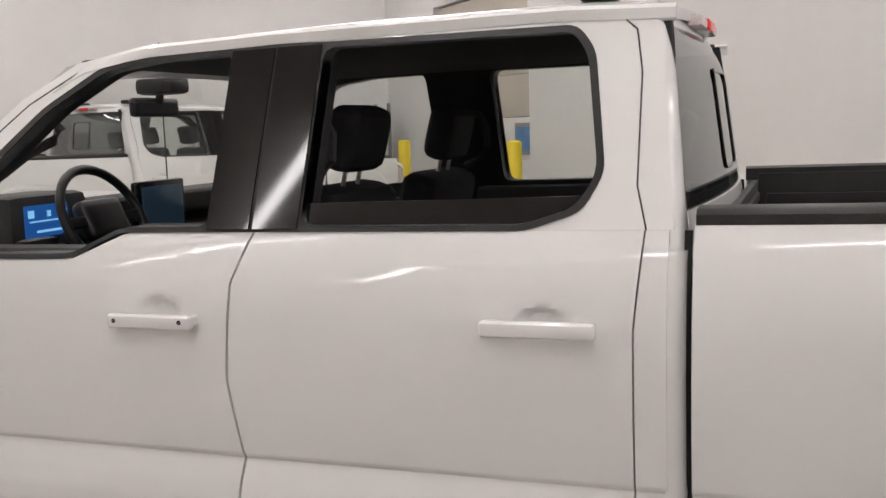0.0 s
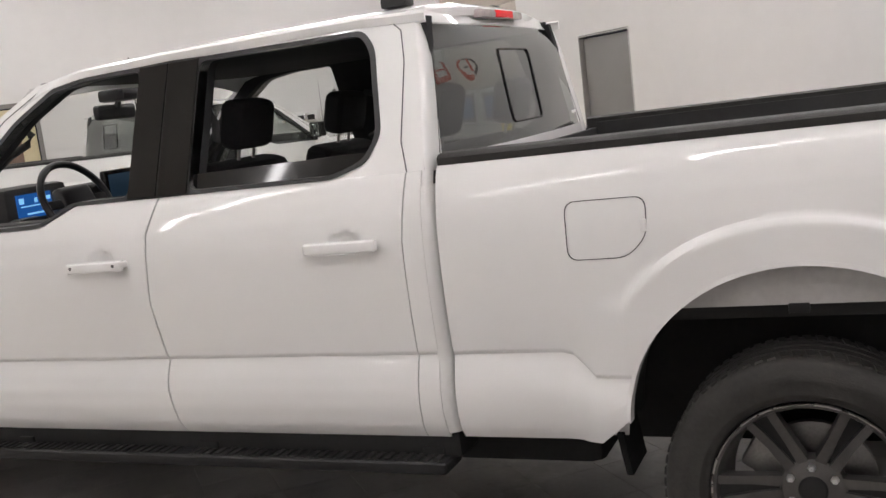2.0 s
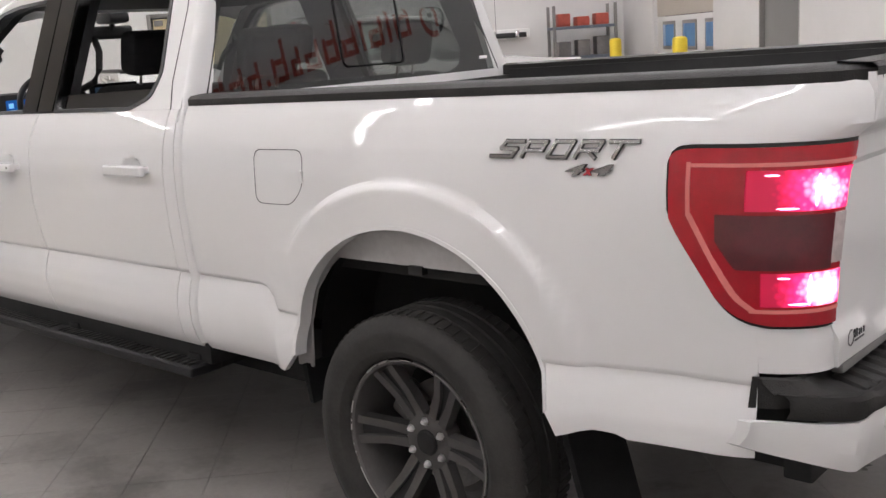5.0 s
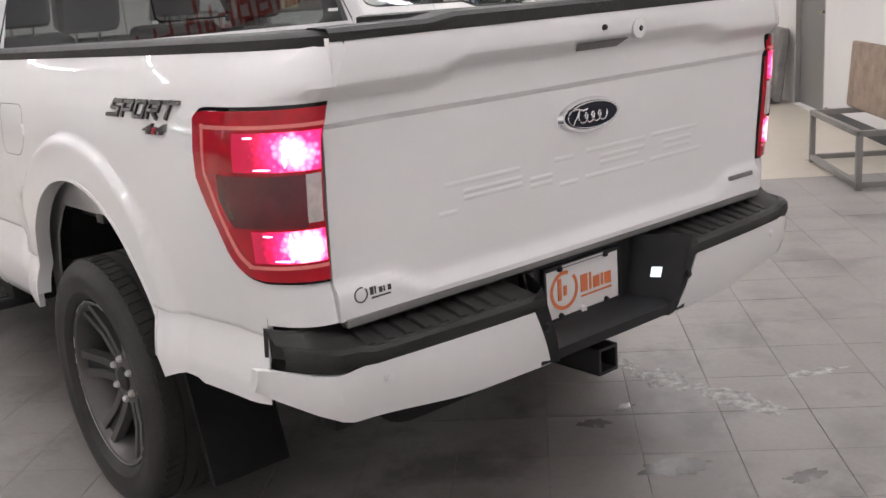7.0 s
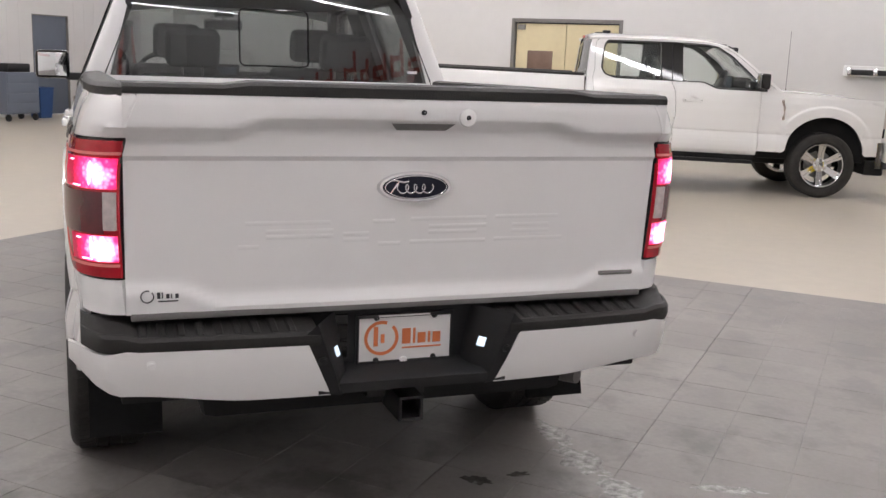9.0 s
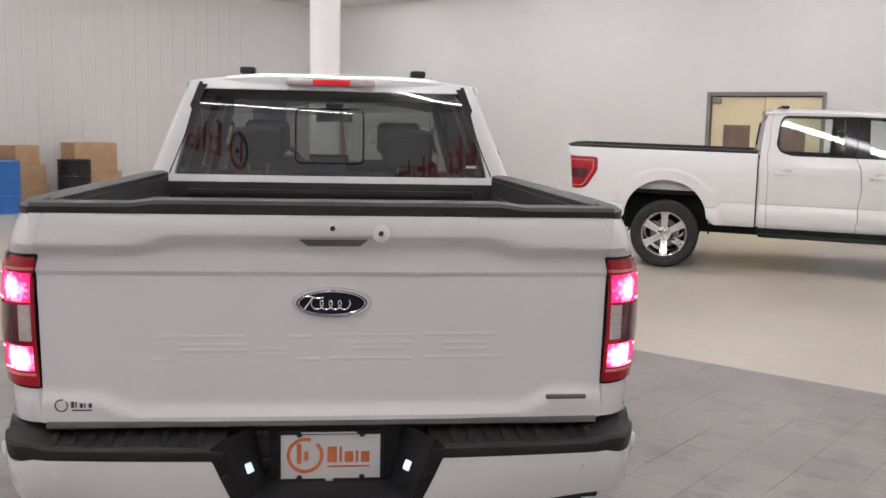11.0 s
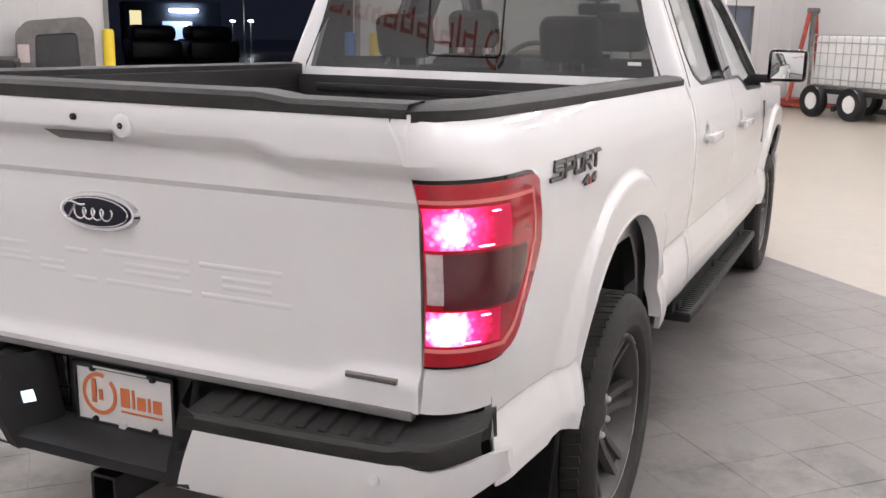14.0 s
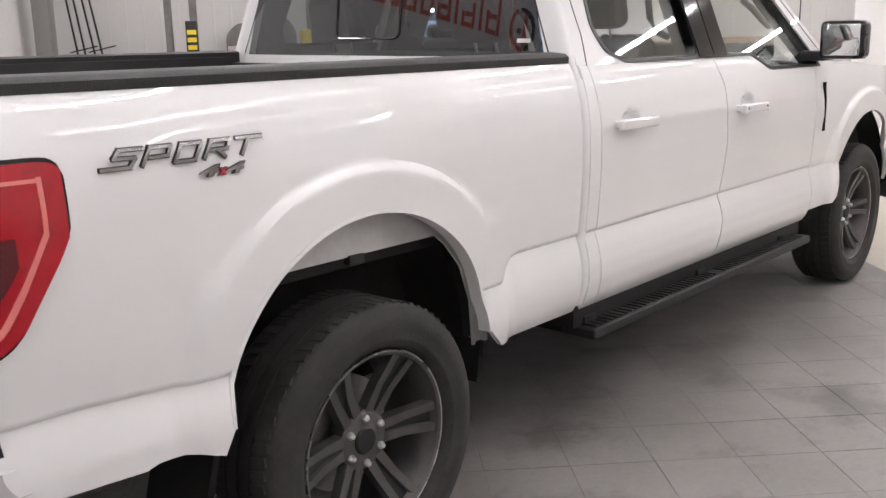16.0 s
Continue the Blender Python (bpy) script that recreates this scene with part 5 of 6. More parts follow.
bollard(2.93, 8.62, 1.42, M["yellow"], "tall yellow bollard in front of the white wall")
bollard(2.92, 12.0, 1.42, M["yellow"], "tall yellow bollard near the storage rack")
bollard(-13.9, 4.26, 1.46, M["yellow"], "tall yellow bollard beside the wide doorway")
bollard(-13.7, -.25, 1.46, M["yellow"], "tall yellow bollard beside the wide doorway")
bollard(-14.3, 3.92, 1.46, M["blue"], "tall blue bollard in the wide doorway")

# ---- drums and boxes ----
def drum(u, v, material, label, h=.88):
    o = thing("drum", label, "drum", R45 @ Matrix.Translation((u, v, 0)), "steel drums by the wall")
    bm = bmesh.new()
    lathe(bm, [(.001, .02), (.27, .02), (.29, 0), (.295, .02), (.285, .03), (.285, .28), (.297, .295), (.285, .31), (.285, .57), (.297, .585), (.285, .60), (.285, h - .02), (.295, h - .005), (.29, h), (.275, h - .02), (.001, h - .02)], 36, "z")
    part("shell", bm, material, o)
    bm = bmesh.new()
    lathe(bm, [(.001, h - .004), (.03, h - .005), (.034, h - .02)], 14, "z", (.17, .05, 0))
    part("bung", bm, M["steel"], o)


drum(-13.35, 4.70, M["drum"], "black steel drum standing by the wall")
drum(-13.35, 5.42, M["blue"], "blue plastic drum standing by the wall")
drum(-13.9, 5.15, M["blue"], "blue plastic drum standing by the wall")
drum(-13.35, 6.75, M["drum"], "black steel drum standing by the wall")


def carton(u, v, z, w, d, h, turn, label):
    o = thing("carton", label, "box", R45 @ Matrix.Translation((u, v, z)) @ Matrix.Rotation(radians(turn), 4, "Z"), "cardboard boxes by the wall")
    part("box_body", mesh_box(-w / 2, w / 2, -d / 2, d / 2, 0, h - .004, .008), M["card"], o)
    part("flap", mesh_box(-w / 2, -.002, -d / 2, d / 2, h - .004, h, .001), M["card"], o)
    part("flap", mesh_box(.002, w / 2, -d / 2, d / 2, h - .004, h, .001), M["card"], o)


carton(-13.95, 6.17, 0, .5, .55, .42, 5, "brown cardboard box on the floor")
carton(-13.95, 6.12, .42, .48, .62, .36, -8, "brown cardboard box on another")
carton(-13.95, 6.05, .78, .42, .52, .34, 12, "brown cardboard box on top of a stack")
carton(-14.0, 7.5, 0, .6, .9, .62, 3, "large brown cardboard box on the floor")
carton(-14.0, 7.45, .62, .55, .85, .54, -4, "large brown cardboard box on another")

# ---- trailer with tank ----
TR = thing("utility_trailer", "small black utility trailer with white wheels", "trailer", R45 @ Matrix.Translation((-11.3, 13.2, 0)))
bm = mesh_box(-1.1, 1.0, -.62, .62, .46, .55, .01)
part("trailer_deck", bm, M["trim"], TR)
bm = bmesh.new()
tube(bm, [(1.0, -.55, .48), (2.25, 0, .46), (1.0, .55, .48)], .045, 8)
tube(bm, [(2.2, 0, .46), (2.55, 0, .47)], .05, 8)
part("draw_bar", bm, M["trim"], TR)
bm = bmesh.new()
tube(bm, [(2.05, -.06, .12), (2.05, -.06, .78)], .035, 10)
box(bm, 2.0, 2.1, -.12, .0, .72, .84, .02)
part("jack_post", bm, M["ibc"], TR)
bm = bmesh.new()
lathe(bm, [(.001, -.03), (.09, -.03), (.10, 0), (.09, .03), (.001, .03)], 20, "y", (2.05, -.06, .10))
part("jack_wheel", bm, M["drum"], TR)
for x in (-.75, .25):
    for y in (-.68, .68):
        bm = bmesh.new()
        lathe(bm, [(.16, -.07), (.20, -.09), (.29, -.085), (.31, -.05), (.31, .05), (.29, .085), (.20, .09), (.16, .07)], 32, "y", (x, y, .31), True)
        w = part("trailer_tyre", bm, M["drum"], TR)
        bm = bmesh.new()
        lathe(bm, [(.001, -.05), (.05, -.06), (.10, -.045), (.165, -.065), (.165, .065), (.10, .045), (.001, .05)], 28, "y", (x, y, .31))
        part("trailer_rim", bm, M["ibc"], w, "white steel rim")
bm = mesh_box(2.5, 2.72, -.05, .05, .46, .52, .02)
box(bm, 2.6, 2.63, -.01, .01, .5, .66, .004)
part("coupler", bm, M["trim"], TR)
TK = thing("liquid_tank", "white caged plastic tank on the trailer", "tank", R45 @ Matrix.Translation((-11.3, 13.2, .55)))
part("bottle", mesh_box(-.98, .98, -.55, .55, .06, .98, .06, 3), M["ibc"], TK)
part("pallet", mesh_box(-1.0, 1.0, -.58, .58, .0, .06, .01), M["steel"], TK)
bm = bmesh.new()
for y in (-.575, .575):
    for i in range(11):
        x = -1.0 + 2.0 * i / 10
        tube(bm, [(x, y, .05), (x, y, 1.0)], .008, 5)
    for z in (.18, .42, .66, .86, 1.0):
        tube(bm, [(-1.0, y, z), (1.0, y, z)], .010, 5)
for x in (-1.0, 1.0):
    for z in (.18, .42, .66, .86, 1.0):
        tube(bm, [(x, -.575, z), (x, .575, z)], .010, 5)
part("cage", bm, M["cage"], TK)

# ---- engine hoist, bin, tool box, creeper ----
H = thing("engine_hoist", "worn red folding engine hoist", "hoist", R45 @ Matrix.Translation((-13.45, 13.5, 0)))
for y in (-.25, .25):
    bm = bmesh.new()
    tube(bm, [(-.45, y, .12), (.55, y * 1.4, .10)], .045, 6)
    part("hoist_leg", bm, M["redpaint"], H)
    bm = bmesh.new()
    tube(bm, [(-.05, y * 1.5, .2), (.02, y * .3, 2.0)], .05, 6)
    part("hoist_post", bm, M["redpaint"], H)
bm = bmesh.new()
tube(bm, [(.05, .0, 1.0), (.05, 0, 2.08)], .055, 8)
lathe(bm, [(.001, -.12), (.06, -.12), (.06, .12), (.001, .12)], 14, "y", (.04, 0, 2.02))
part("hoist_boom", bm, M["greypaint"], H)
bm = bmesh.new()
tube(bm, [(.10, .0, .2), (.10, .0, 1.3)], .04, 8)
part("hoist_ram", bm, M["steel"], H)
for x in (-.45, .55):
    bm = bmesh.new()
    lathe(bm, [(.001, -.03), (.06, -.03), (.06, .03), (.001, .03)], 14, "y", (x, .30, .062))
    part("caster", bm, M["drum"], H)
B = thing("waste_bin", "dark blue plastic bin", "bin", R45 @ Matrix.Translation((-14.1, 11.65, 0)))
bm = bmesh.new()
lathe(bm, [(.001, .01), (.19, .01), (.20, 0), (.25, .60), (.265, .62), (.245, .63), (.235, .60), (.185, .03), (.001, .03)], 4, "z")
bmesh.ops.rotate(bm, matrix=Matrix.Rotation(radians(45), 3, "Z"), verts=bm.verts)
part("bin_body", bm, M["navybin"], B, angle=20)
G = thing("tool_cart", "grey-blue rolling tool cart", "tool cart", R45 @ Matrix.Translation((-13.8, 10.7, 0)))
part("cart_body", mesh_box(-.25, .25, -.4, .4, .14, .95, .02), M["bluedoor"], G)
for k in range(4):
    part("drawer", mesh_box(.245, .262, -.37, .37, .18 + k * .19, .35 + k * .19, .006), M["bluedoor"], G)
part("cart_clutter", mesh_box(-.2, .2, -.3, .25, .95, 1.12, .03), M["drum"], G)
for x in (-.2, .2):
    for y in (-.33, .33):
        bm = bmesh.new()
        lathe(bm, [(.001, -.02), (.07, -.02), (.07, .02), (.001, .02)], 14, "y", (x, y, .07))
        part("caster", bm, M["drum"], G)
K = thing("mop_bucket", "red floor scrubber pan with a white pole", "mop bucket", R45 @ Matrix.Translation((-14.1, 13.7, 0)))
part("pan", mesh_box(-.25, .25, -.32, .32, .02, .2, .03), M["redpaint"], K)
bm = bmesh.new()
tube(bm, [(-.1, .0, .2), (-.25, .05, 1.45)], .014, 8)
part("pole", bm, M["ibc"], K)

# ---- things along the west wall past the doorway ----
P = thing("liftgate_panel", "grey vehicle liftgate leaning on the wall", "vehicle panel", R45 @ Matrix.Translation((-14.15, -1.05, .0)) @ Matrix.Rotation(radians(-8), 4, "Y"))
bm = holed(bmesh.new(), rounded([(-.62, .0), (.62, .0), (.60, 1.45), (.46, 1.66), (-.42, 1.58), (-.60, 1.40)], .08), [rounded([(-.36, .12), (.40, .12), (.34, 1.40), (-.30, 1.36)], .08)], lambda y, z: (.0, y, z), (-.06, 0, 0))
part("gate_shell", bm, M["greypaint"], P)
part("gate_opening", mesh_box(-.05, -.03, -.37, .41, .11, 1.42, .01), M["drum"], P)
part("gate_light", mesh_box(.0, .03, -.58, -.40, .9, 1.2, .03), M["palelens"], P)
F = thing("forklift", "dark grey forklift with a yellow marking on its mast", "forklift", R45 @ Matrix.Translation((-12.5, -2.1, 0)))
for y in (-.22, .16):
    part("mast_rail", mesh_box(-.06, .06, y, y + .10, .05, 2.25, .01), M["greypaint"], F)
part("mast_plate", mesh_box(.06, .08, .09, .27, .70, 1.62, .004), M["drum"], F)
bm = bmesh.new()
for k in range(6):
    box(bm, .08, .086, .11, .25, .84 + k * .115, .91 + k * .115, .004)
part("mast_mark", bm, M["yellow"], F, "yellow bars on the mast")
part("mast_head", mesh_box(-.07, .08, -.3, .3, 2.0, 2.14, .02), M["greypaint"], F)
part("truck_body", mesh_box(-1.9, -.2, -.5, .5, .2, 1.0, .08, 3), M["drum"], F)
for y in (-.3, .2):
    part("fork", mesh_box(.05, 1.0, y, y + .1, .05, .09, .01), M["steel"], F)
for x in (-1.5, -.35):
    for y in (-.5, .5):
        bm = bmesh.new()
        lathe(bm, [(.001, -.08), (.23, -.08), (.25, 0), (.23, .08), (.001, .08)], 20, "y", (x, y, .25))
        part("forklift_wheel", bm, M["drum"], F)
for v, lean in ((-3.55, .35), (-3.85, .30)):
    S = thing("hand_truck", "slim black steel hand truck with tan pads", "hand truck", R45 @ Matrix.Translation((-13.6, v, 0)))
    bm = bmesh.new()
    tube(bm, [(.0, .12, .1), (-.55, -lean, 2.3)], .018, 6)
    tube(bm, [(.0, .0, .1), (-.55, -lean - .12, 2.3)], .018, 6)
    tube(bm, [(-.2, -.3, 1.15), (-.2, .15, 1.25)], .012, 6)
    part("tube_frame", bm, M["drum"], S)
    part("pad", mesh_box(-.12, .06, .0, .22, .86, 1.06, .04, 3), M["card"], S)
    part("toe", mesh_box(-.05, .25, -.15, .25, .0, .09, .01), M["drum"], S)
pillar = solo("lift_post", mesh_box(-.15, .15, -.13, .13, 0, 3.4, .02), M["steelpaint"], "grey steel vehicle lift post", "lift post", R45 @ Matrix.Translation((-12.9, -4.25, 0)))

# ---- near the east wall ----
A = thing("wall_heater", "small grey wall heater with chrome ends", "wall heater", R45 @ Matrix.Translation((1.55, V1, 1.52)))
part("heater_body", mesh_box(-.36, .36, -.14, -.0, -.02, .15, .02), M["ibc"], A)
part("heater_grille", mesh_box(-.30, .30, -.155, -.135, -.0, .09, .01), M["drum"], A)
for x in (-.30, .10):
    part("heater_band", mesh_box(x, x + .07, -.165, -.13, -.01, .12, .01), M["chrome"], A)
RK = thing("storage_rack", "blue steel storage rack with parts on it", "rack", R45 @ Matrix.Translation((2.75, 13.75, 0)))
for x in (-.55, .5):
    for y in (-.3, .3):
        part("rack_post", mesh_box(x, x + .05, y, y + .05, 0, 2.0, .004), M["frame"], RK)
for z in (.5, 1.1, 1.6):
    part("rack_shelf", mesh_box(-.55, .55, -.3, .35, z, z + .05, .006), M["bluedoor"] if z > 1 else M["steel"], RK)
random.seed(3)
for k in range(9):
    z = (.55, 1.15, 1.65)[k % 3]
    x = -.45 + .33 * (k // 3)
    c = thing("stored_part", "small stored part on the rack", "parts box", R45 @ Matrix.Translation((2.75 + x, 13.75, z)), "stored parts")
    part("box_body", mesh_box(0, .22, -.2, .15, 0, .14 + .2 * random.random(), .02), (M["card"], M["greypaint"], M["redpaint"])[k % 3], c)
BK = thing("bucket", "white plastic bucket beside the rack", "bucket", R45 @ Matrix.Translation((2.35, 12.6, 0)))
bm = bmesh.new()
lathe(bm, [(.001, .006), (.13, .006), (.135, 0), (.155, .37), (.165, .375), (.165, .39), (.148, .39), (.13, .02), (.001, .02)], 28, "z")
part("pail", bm, M["ibc"], BK)
CH = thing("seat_back_panel", "grey upholstered seat back leaning on the wall", "seat back", R45 @ Matrix.Translation((3.42, 8.05, 0)) @ Matrix.Rotation(radians(6), 4, "Y"))
part("seat_shell", mesh_box(-.05, .06, -.22, .24, .02, .85, .05, 3), M["greypaint"], CH)
part("seat_foot", mesh_box(-.25, -.04, -.2, .2, .0, .08, .03), M["drum"], CH)
W = thing("work_cart", "grey steel cart frame with a brown wooden panel on it", "cart", R45 @ Matrix.Translation((3.16, 3.98, 0)))
for x in (-.30, .34):
    for y in (-.75, .38):
        part("cart_post", mesh_box(x, x + .04, y, y + .04, 0, .40, .004), M["frame"], W)
for z in (.02, .37):
    for b in ((-.30, .38, -.75, -.71), (-.30, .38, .38, .42), (-.30, -.26, -.75, .42), (.34, .38, -.75, .42)):
        part("cart_rail", mesh_box(*b, z, z + .04, .004), M["frame"], W)
bm = bmesh.new()
box(bm, -.05, .0, -.6, .45, .42, .92, .06, 3, rot=Matrix.Rotation(radians(4), 4, "Y"))
part("wood_panel", bm, M["wood"], W)

# ---- lettering on the walls behind, as plain coloured marks ----
def wall_sign(name, m, red):
    S = thing(name, "orange and grey wall lettering as plain marks", "wall sign", m)
    for a0, mt in ((radians(75), M["decal"]), (radians(255), red)):
        bm = bmesh.new()
        prev = None
        for i in range(25):
            a = a0 + math.pi * .95 * i / 24
            pts = [bm.verts.new((q * math.cos(a), d, q * math.sin(a))) for q, d in ((.165, 0), (.165, -.012), (.215, -.012), (.215, 0))]
            if prev:
                for k in range(3):
                    bm.faces.new((prev[k], prev[k + 1], pts[k + 1], pts[k]))
            prev = pts
        part("sign_ring", bm, mt, S)
    part("sign_bar", mesh_box(-.08, -.03, -.012, 0, -.13, .19, .002), red, S)
    part("sign_bar", mesh_box(.0, .08, -.012, 0, -.04, .01, .002), M["decal"], S)
    x = .40
    for w, h in ((.30, .46), (.07, .46), (.28, .32), (.07, .34), (.28, .32), (.27, .46), (.28, .32), (.18, .32), (.28, .46), (.08, .08), (.24, .32), (.28, .32), (.42, .32)):
        w, h = w * .85, h * .78
        for a, b, c, d in ((0, .055, 0, h), (w - .055, w, 0, h * .62), (.06, w - .06, h * .42, h * .42 + .05), (.06, w - .06, 0, .05)):
            if b - a > .02 and (w > .1 or a == 0):
                bm = bmesh.new()
                box(bm, x + a, x + b, -.012, 0, -.13 + c, -.13 + d, .006)
                part("sign_mark", bm, red, S)
        x += w + .07


M["signred"] = mat("red_sign_vinyl", (0.50, 0.06, 0.03), 0.5, var=0.05)
wall_sign("wall_sign", R45 @ Matrix.Translation((U1 - .001, 1.75, 2.50)) @ Matrix.Rotation(radians(-90), 4, "Z"), M["signred"])
wall_sign("wall_sign", R45 @ Matrix.Translation((1.95, V0 + .001, 2.90)) @ Matrix.Rotation(radians(180), 4, "Z"), M["signred"])

# ---- the yard at night ----
solo("ground", mesh_box(-90, U0 - .2, -60, 60, -.12, -.02), M["asphalt"], "dark wet asphalt yard", "ground", R45, kind="structure", smooth=False)
for (u, v, h, s) in ((-50, 8.0, 3.2, .13), (-50, 12.3, 3.9, .15), (-50, 12.1, 1.38, .12), (-50, 8.35, 1.6, .12), (-50, 7.4, 1.58, .10), (-50, 11.6, 1.42, .10), (-50, 5.0, 1.32, .10)):
    L = thing("yard_lamp", "far yard lamp post with a lit head", "street lamp", R45 @ Matrix.Translation((u, v, -.02)), "yard lamps")
    bm = bmesh.new()
    tube(bm, [(0, 0, 0), (0, 0, h)], .03, 8)
    part("pole", bm, M["frame"], L)
    part("lamp_head", mesh_box(-.1, .2, -s, s, h, h + .09, .04), M["nightlamp"], L)
for k, (u, v) in enumerate(((-34, 2.0), (-34, 3.95))):
    c = thing("far_vehicle", "dark parked vehicle in the yard at night", "car", R45 @ Matrix.Translation((u, v, -.02)), "vehicles in the yard")
    bm = mesh_box(-2.2, 2.2, -.85, .85, .3, .95, .15, 3)
    box(bm, -1.2, 1.4, -.75, .75, .9, 1.45, .25, 3)
    part("car_body", bm, M["drum"], c)
    for x in (-1.4, 1.4):
        bm = bmesh.new()
        lathe(bm, [(.001, -.87), (.32, -.87), (.32, .87), (.001, .87)], 16, "y", (x, 0, .32))
        part("car_wheel", bm, M["rubber"], c)
hs = thing("far_building", "dark far building with lit windows", "building", R45 @ Matrix.Translation((-54, 4.8, -.02)))
part("building_wall", mesh_box(-4, 0, -2.6, 2.6, 0, 2.6, .05), M["nightwall"], hs)
part("building_window", mesh_box(.0, .06, -.6, 1.0, .35, 1.55, .02), M["winlit"], hs, "pale lit window")
part("building_window", mesh_box(.0, .06, -2.3, -1.7, 1.2, 2.1, .02), M["warmlit"], hs, "warm lit window")
part("building_lamp", mesh_box(.0, .3, -.2, 1.3, 2.05, 2.22, .02), M["nightlamp"], hs)
gs = thing("signal_lamp", "small green signal lamp across the yard", "signal", R45 @ Matrix.Translation((-50, 14.65, -.02)))
bm = bmesh.new()
tube(bm, [(0, 0, 0), (0, 0, 1.4)], .05, 8)
part("pole", bm, M["frame"], gs)
part("green_lens", mesh_box(.0, .12, -.25, .25, 1.4, 1.55, .04), M["greenlamp"], gs)

# ---- vehicles ----
pickup(Matrix(), "white crew cab pickup truck, tail lamps lit, dark grey wheels", True, True)
# the second one stands on the beige floor, nose to the east
pickup(R45 @ Matrix.Translation((-2.73, 8.95, 0)) @ Matrix.Rotation(radians(202.6), 4, "Z"), "white crew cab pickup truck with bright alloy wheels, parked", False, False)

# ---- tiled bay ----
TS = .3085
def tile_material():
    """Grey tile: each tile a little different, wet dirt and scuffs over all of them."""
    m = mat("grey_floor_tile", (0.25, 0.237, 0.225), 0.34, var=0)
    nt = m.node_tree
    b = nt.nodes["Principled BSDF"]
    ge = nt.nodes.new("ShaderNodeNewGeometry")
    oi = nt.nodes.new("ShaderNodeObjectInfo")
    def nz(scale, detail, rough=.55):
        n = nt.nodes.new("ShaderNodeTexNoise"); n.inputs["Scale"].default_value = scale; n.inputs["Detail"].default_value = detail; n.inputs["Roughness"].default_value = rough
        nt.links.new(ge.outputs["Position"], n.inputs["Vector"])
        return n.outputs[0]
    def rng(src, a, c, d, e):
        n = nt.nodes.new("ShaderNodeMapRange")
        for i, v in enumerate((a, c, d, e)):
            n.inputs[i + 1].default_value = v
        nt.links.new(src, n.inputs[0])
        return n.outputs[0]
    def mul(p, q, op="MULTIPLY"):
        n = nt.nodes.new("ShaderNodeMath"); n.operation = op
        nt.links.new(p, n.inputs[0])
        if isinstance(q, float):
            n.inputs[1].default_value = q
        else:
            nt.links.new(q, n.inputs[1])
        return n.outputs[0]
    cloud = rng(nz(.9, 6), .3, .7, .76, 1.14)
    grain = rng(nz(40, 4), .3, .7, .95, 1.05)
    melt = rng(nz(.75, 8, .66), .53, .66, 0, .6)
    stain = mul(rng(nz(2.1, 9, .64), .51, .63, 0, .85), melt, "MAXIMUM")
    spots = rng(nz(7, 5, .6), .70, .76, 0, .7)
    dirt = mul(stain, spots, "MAXIMUM")
    tone = rng(oi.outputs["Random"], 0, 1, .97, 1.03)
    value = mul(mul(cloud, grain), mul(tone, rng(dirt, 0, 1, 1.04, .46)))
    hsv = nt.nodes.new("ShaderNodeMix"); hsv.data_type = "RGBA"; hsv.blend_type = "MULTIPLY"; hsv.inputs[0].default_value = 1.0
    hsv.inputs[6].default_value = (0.262, 0.243, 0.230, 1)
    cc = nt.nodes.new("ShaderNodeCombineColor")
    for i in range(3):
        nt.links.new(value, cc.inputs[i])
    nt.links.new(cc.outputs[0], hsv.inputs[7]); nt.links.new(hsv.outputs[2], b.inputs["Base Color"])
    nt.links.new(rng(dirt, 0, 1, .50, .26), b.inputs["Roughness"])
    bp = nt.nodes.new("ShaderNodeBump"); bp.inputs["Strength"].default_value = .08; bp.inputs["Distance"].default_value = .004
    nt.links.new(nz(25, 5), bp.inputs["Height"]); nt.links.new(bp.outputs[0], b.inputs["Normal"])
    return m


M["tile"] = tile_material()
FL = solo("floor_grout", mesh_box(GU, U1 + .2, V0 - .2, GV, -.10, -.004), M["frame"], "grey tiled floor of the photo bay", "floor", R45, kind="structure", smooth=False)


def tile_mesh(du, dv):
    bm = mesh_box(-du / 2 + .0008, du / 2 - .0008, -dv / 2 + .0008, dv / 2 - .0008, -.010, 0)
    for e in [e for e in bm.edges if all(v.co.z > -.001 for v in e.verts)]:
        e.smooth = True
    bmesh.ops.bevel(bm, geom=[e for e in bm.edges if all(v.co.z > -.001 for v in e.verts)], offset=.001, segments=1, affect="EDGES")
    return finish("tile", bm, M["tile"], False)


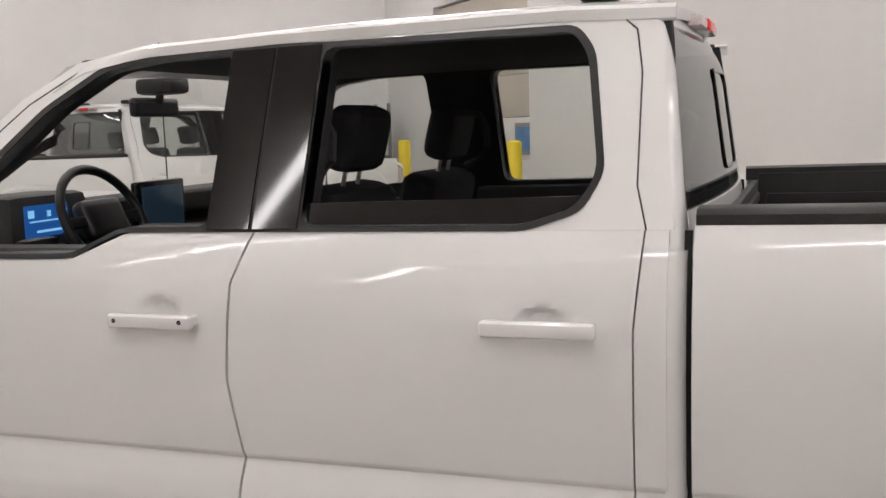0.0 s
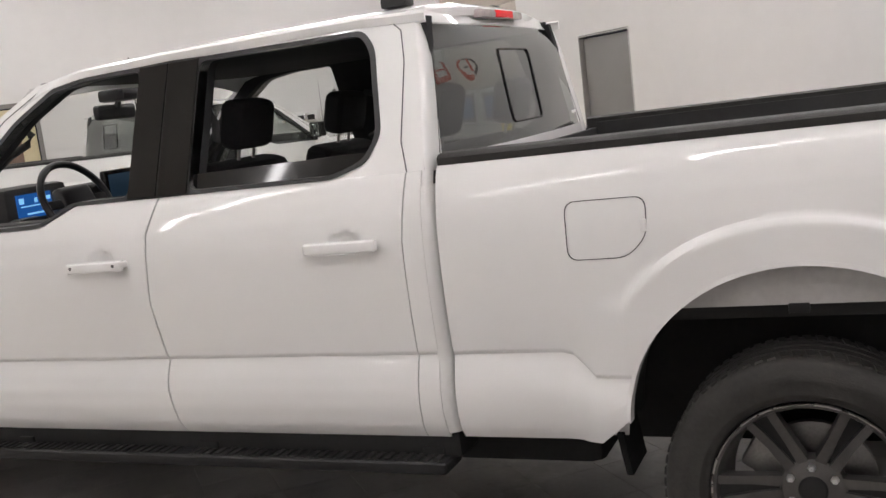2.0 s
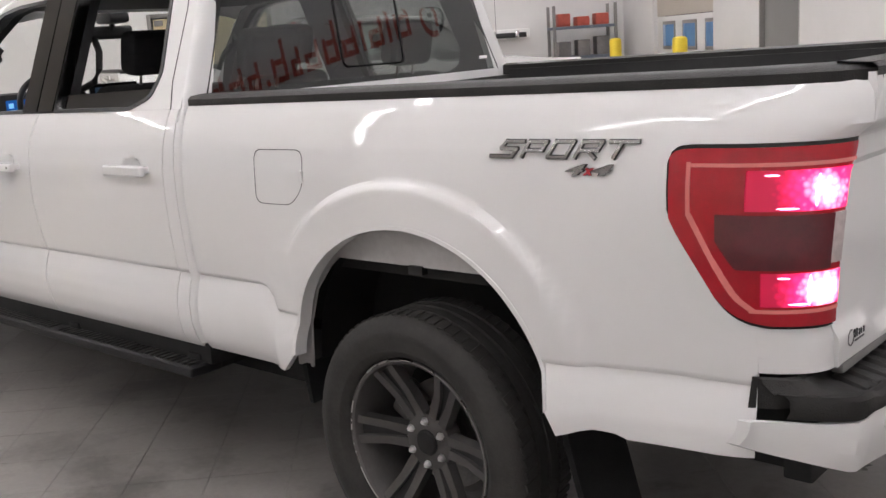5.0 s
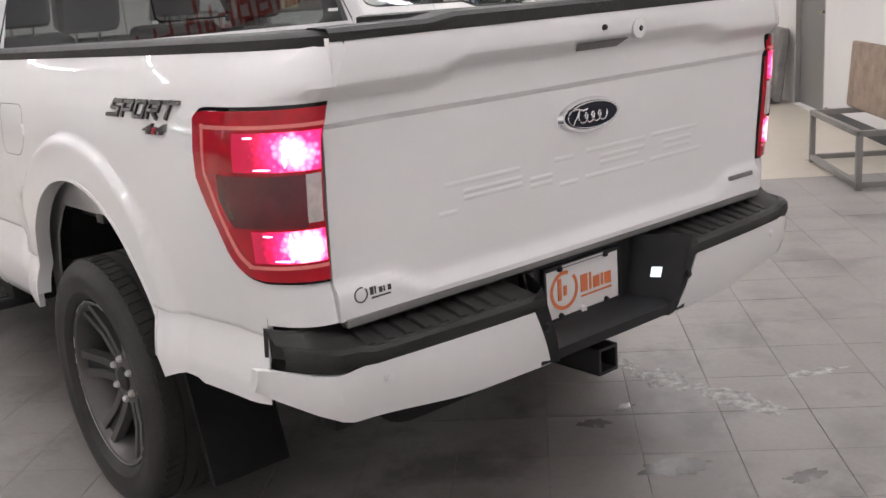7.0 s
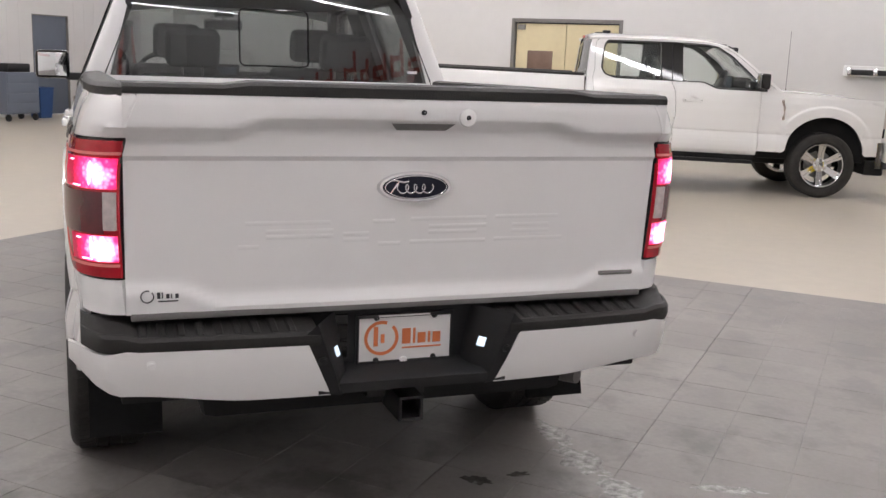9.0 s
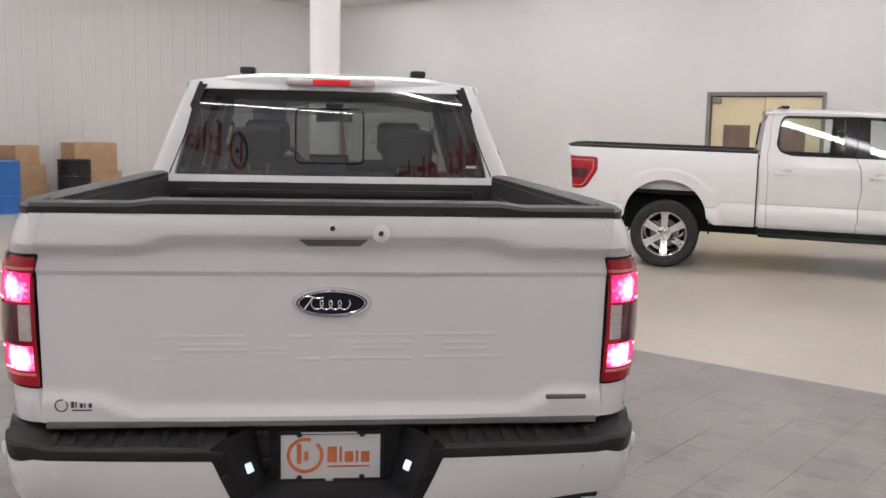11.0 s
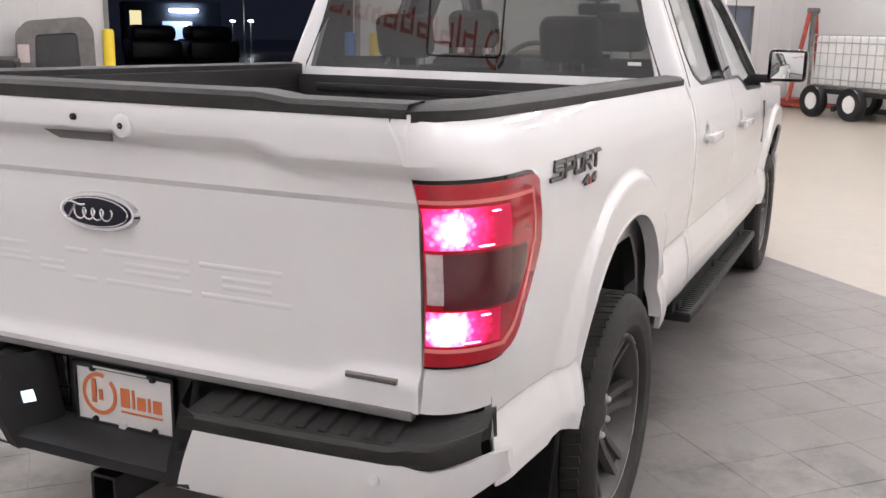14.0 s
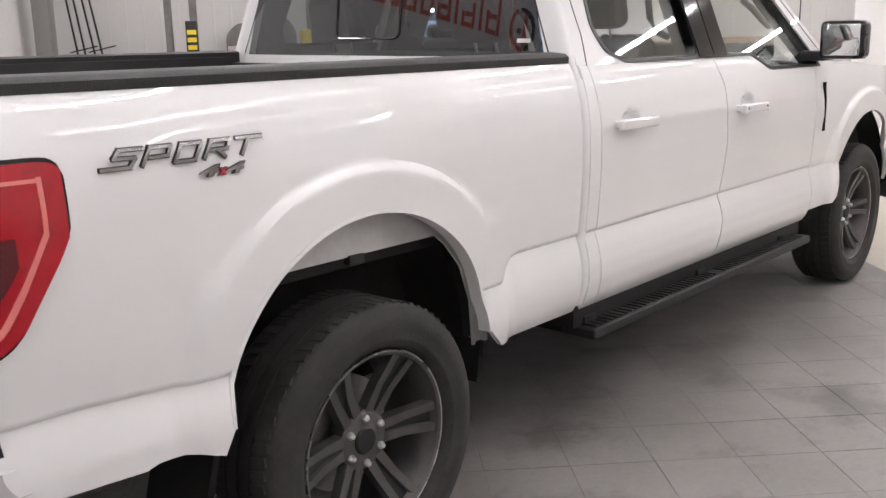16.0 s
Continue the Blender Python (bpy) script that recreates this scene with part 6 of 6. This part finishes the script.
TM = tile_mesh(TS, TS)
nu, nv = int((U1 + .1 - GU) / TS), int((GV - V0) / TS)
near, rest = 0, []
cells = [(GU + (i + .5) * TS, GV - (j + .5) * TS) for i in range(nu + 1) for j in range(nv + 1)]
keep = [c for c in cells if c[0] < U1 and c[1] > V0]
close = sorted(keep, key=lambda c: (c[0] - 1.9) ** 2 + (c[1] + .2) ** 2 * .6)[:290]
cs = set(close)
for c in close:
    o = new("tile", TM)
    o.parent = FL
    o.matrix_parent_inverse = Matrix()
    o.matrix_basis = Matrix.Translation((c[0], c[1], random.uniform(-.0006, .0006)))
vs, fs = [], []
for c in keep:
    if c in cs:
        continue
    k = len(vs)
    h = TS / 2 - .0012
    for z in (-.010, 0):
        vs += [(c[0] - h, c[1] - h, z), (c[0] + h, c[1] - h, z), (c[0] + h, c[1] + h, z), (c[0] - h, c[1] + h, z)]
    fs += [(k + 4, k + 5, k + 6, k + 7)] + [(k + a, k + (a + 1) % 4, k + 4 + (a + 1) % 4, k + 4 + a) for a in range(4)]
me = bpy.data.meshes.new("tile_field")
me.from_pydata(vs, [], fs)
me.materials.append(M["tile"])
o = new("tile_field", me)
o.parent = FL
o.matrix_parent_inverse = Matrix()
o["kind"] = "stuff"

# wet patches behind the truck
# pale mottle in the film's colour imitates light reflected by the water
M["wet"] = mat("gleam_painted_water_film", (0.40, 0.39, 0.38), 0.07, var=0.55, scale=26, bump=0.9, bscale=70, rvar=0.10)
M["damp"] = mat("damp_dark_spot", (0.13, 0.122, 0.115), 0.25, var=0.4, scale=14, bump=0.2, bscale=45, rvar=0.10)
random.seed(21)
for (u, v, a, b, turn) in ((.98, .32, .15, .06, -45), (1.18, .10, .16, .075, -42), (1.42, -.12, .16, .07, -40), (1.75, .12, .12, .035, 20), (1.12, -.62, .10, .06, 10), (.88, -.28, .06, .035, 0), (1.0, -.15, .04, .02, 40), (1.5, -.7, .07, .03, 30)):
    bm = bmesh.new()
    n = 40
    ring = []
    seed = random.uniform(0, 50)
    for i in range(n):
        t = 2 * math.pi * i / n
        k = 1 + .55 * noise.noise((seed + 2.2 * math.cos(t), 2.2 * math.sin(t), 0)) + .25 * noise.noise((seed + 6 * math.cos(t), 6 * math.sin(t), 4))
        ring.append(bm.verts.new((a * k * math.cos(t), b * k * math.sin(t), 0)))
    c = bm.verts.new((0, 0, .0012))
    for i in range(n):
        bm.faces.new((ring[i], ring[(i + 1) % n], c))
    gleaming = v > -.15 and u > .95 and a > .1
    solo("wet_patch", bm, M["wet"] if gleaming else M["damp"], "water film with a painted pale gleam on the grey tiles" if gleaming else "dark damp spot on the grey tiles", "puddle", R45 @ Matrix.Translation((u, v, .0013)) @ Matrix.Rotation(radians(turn), 4, "Z"), "wet patches", smooth=True)
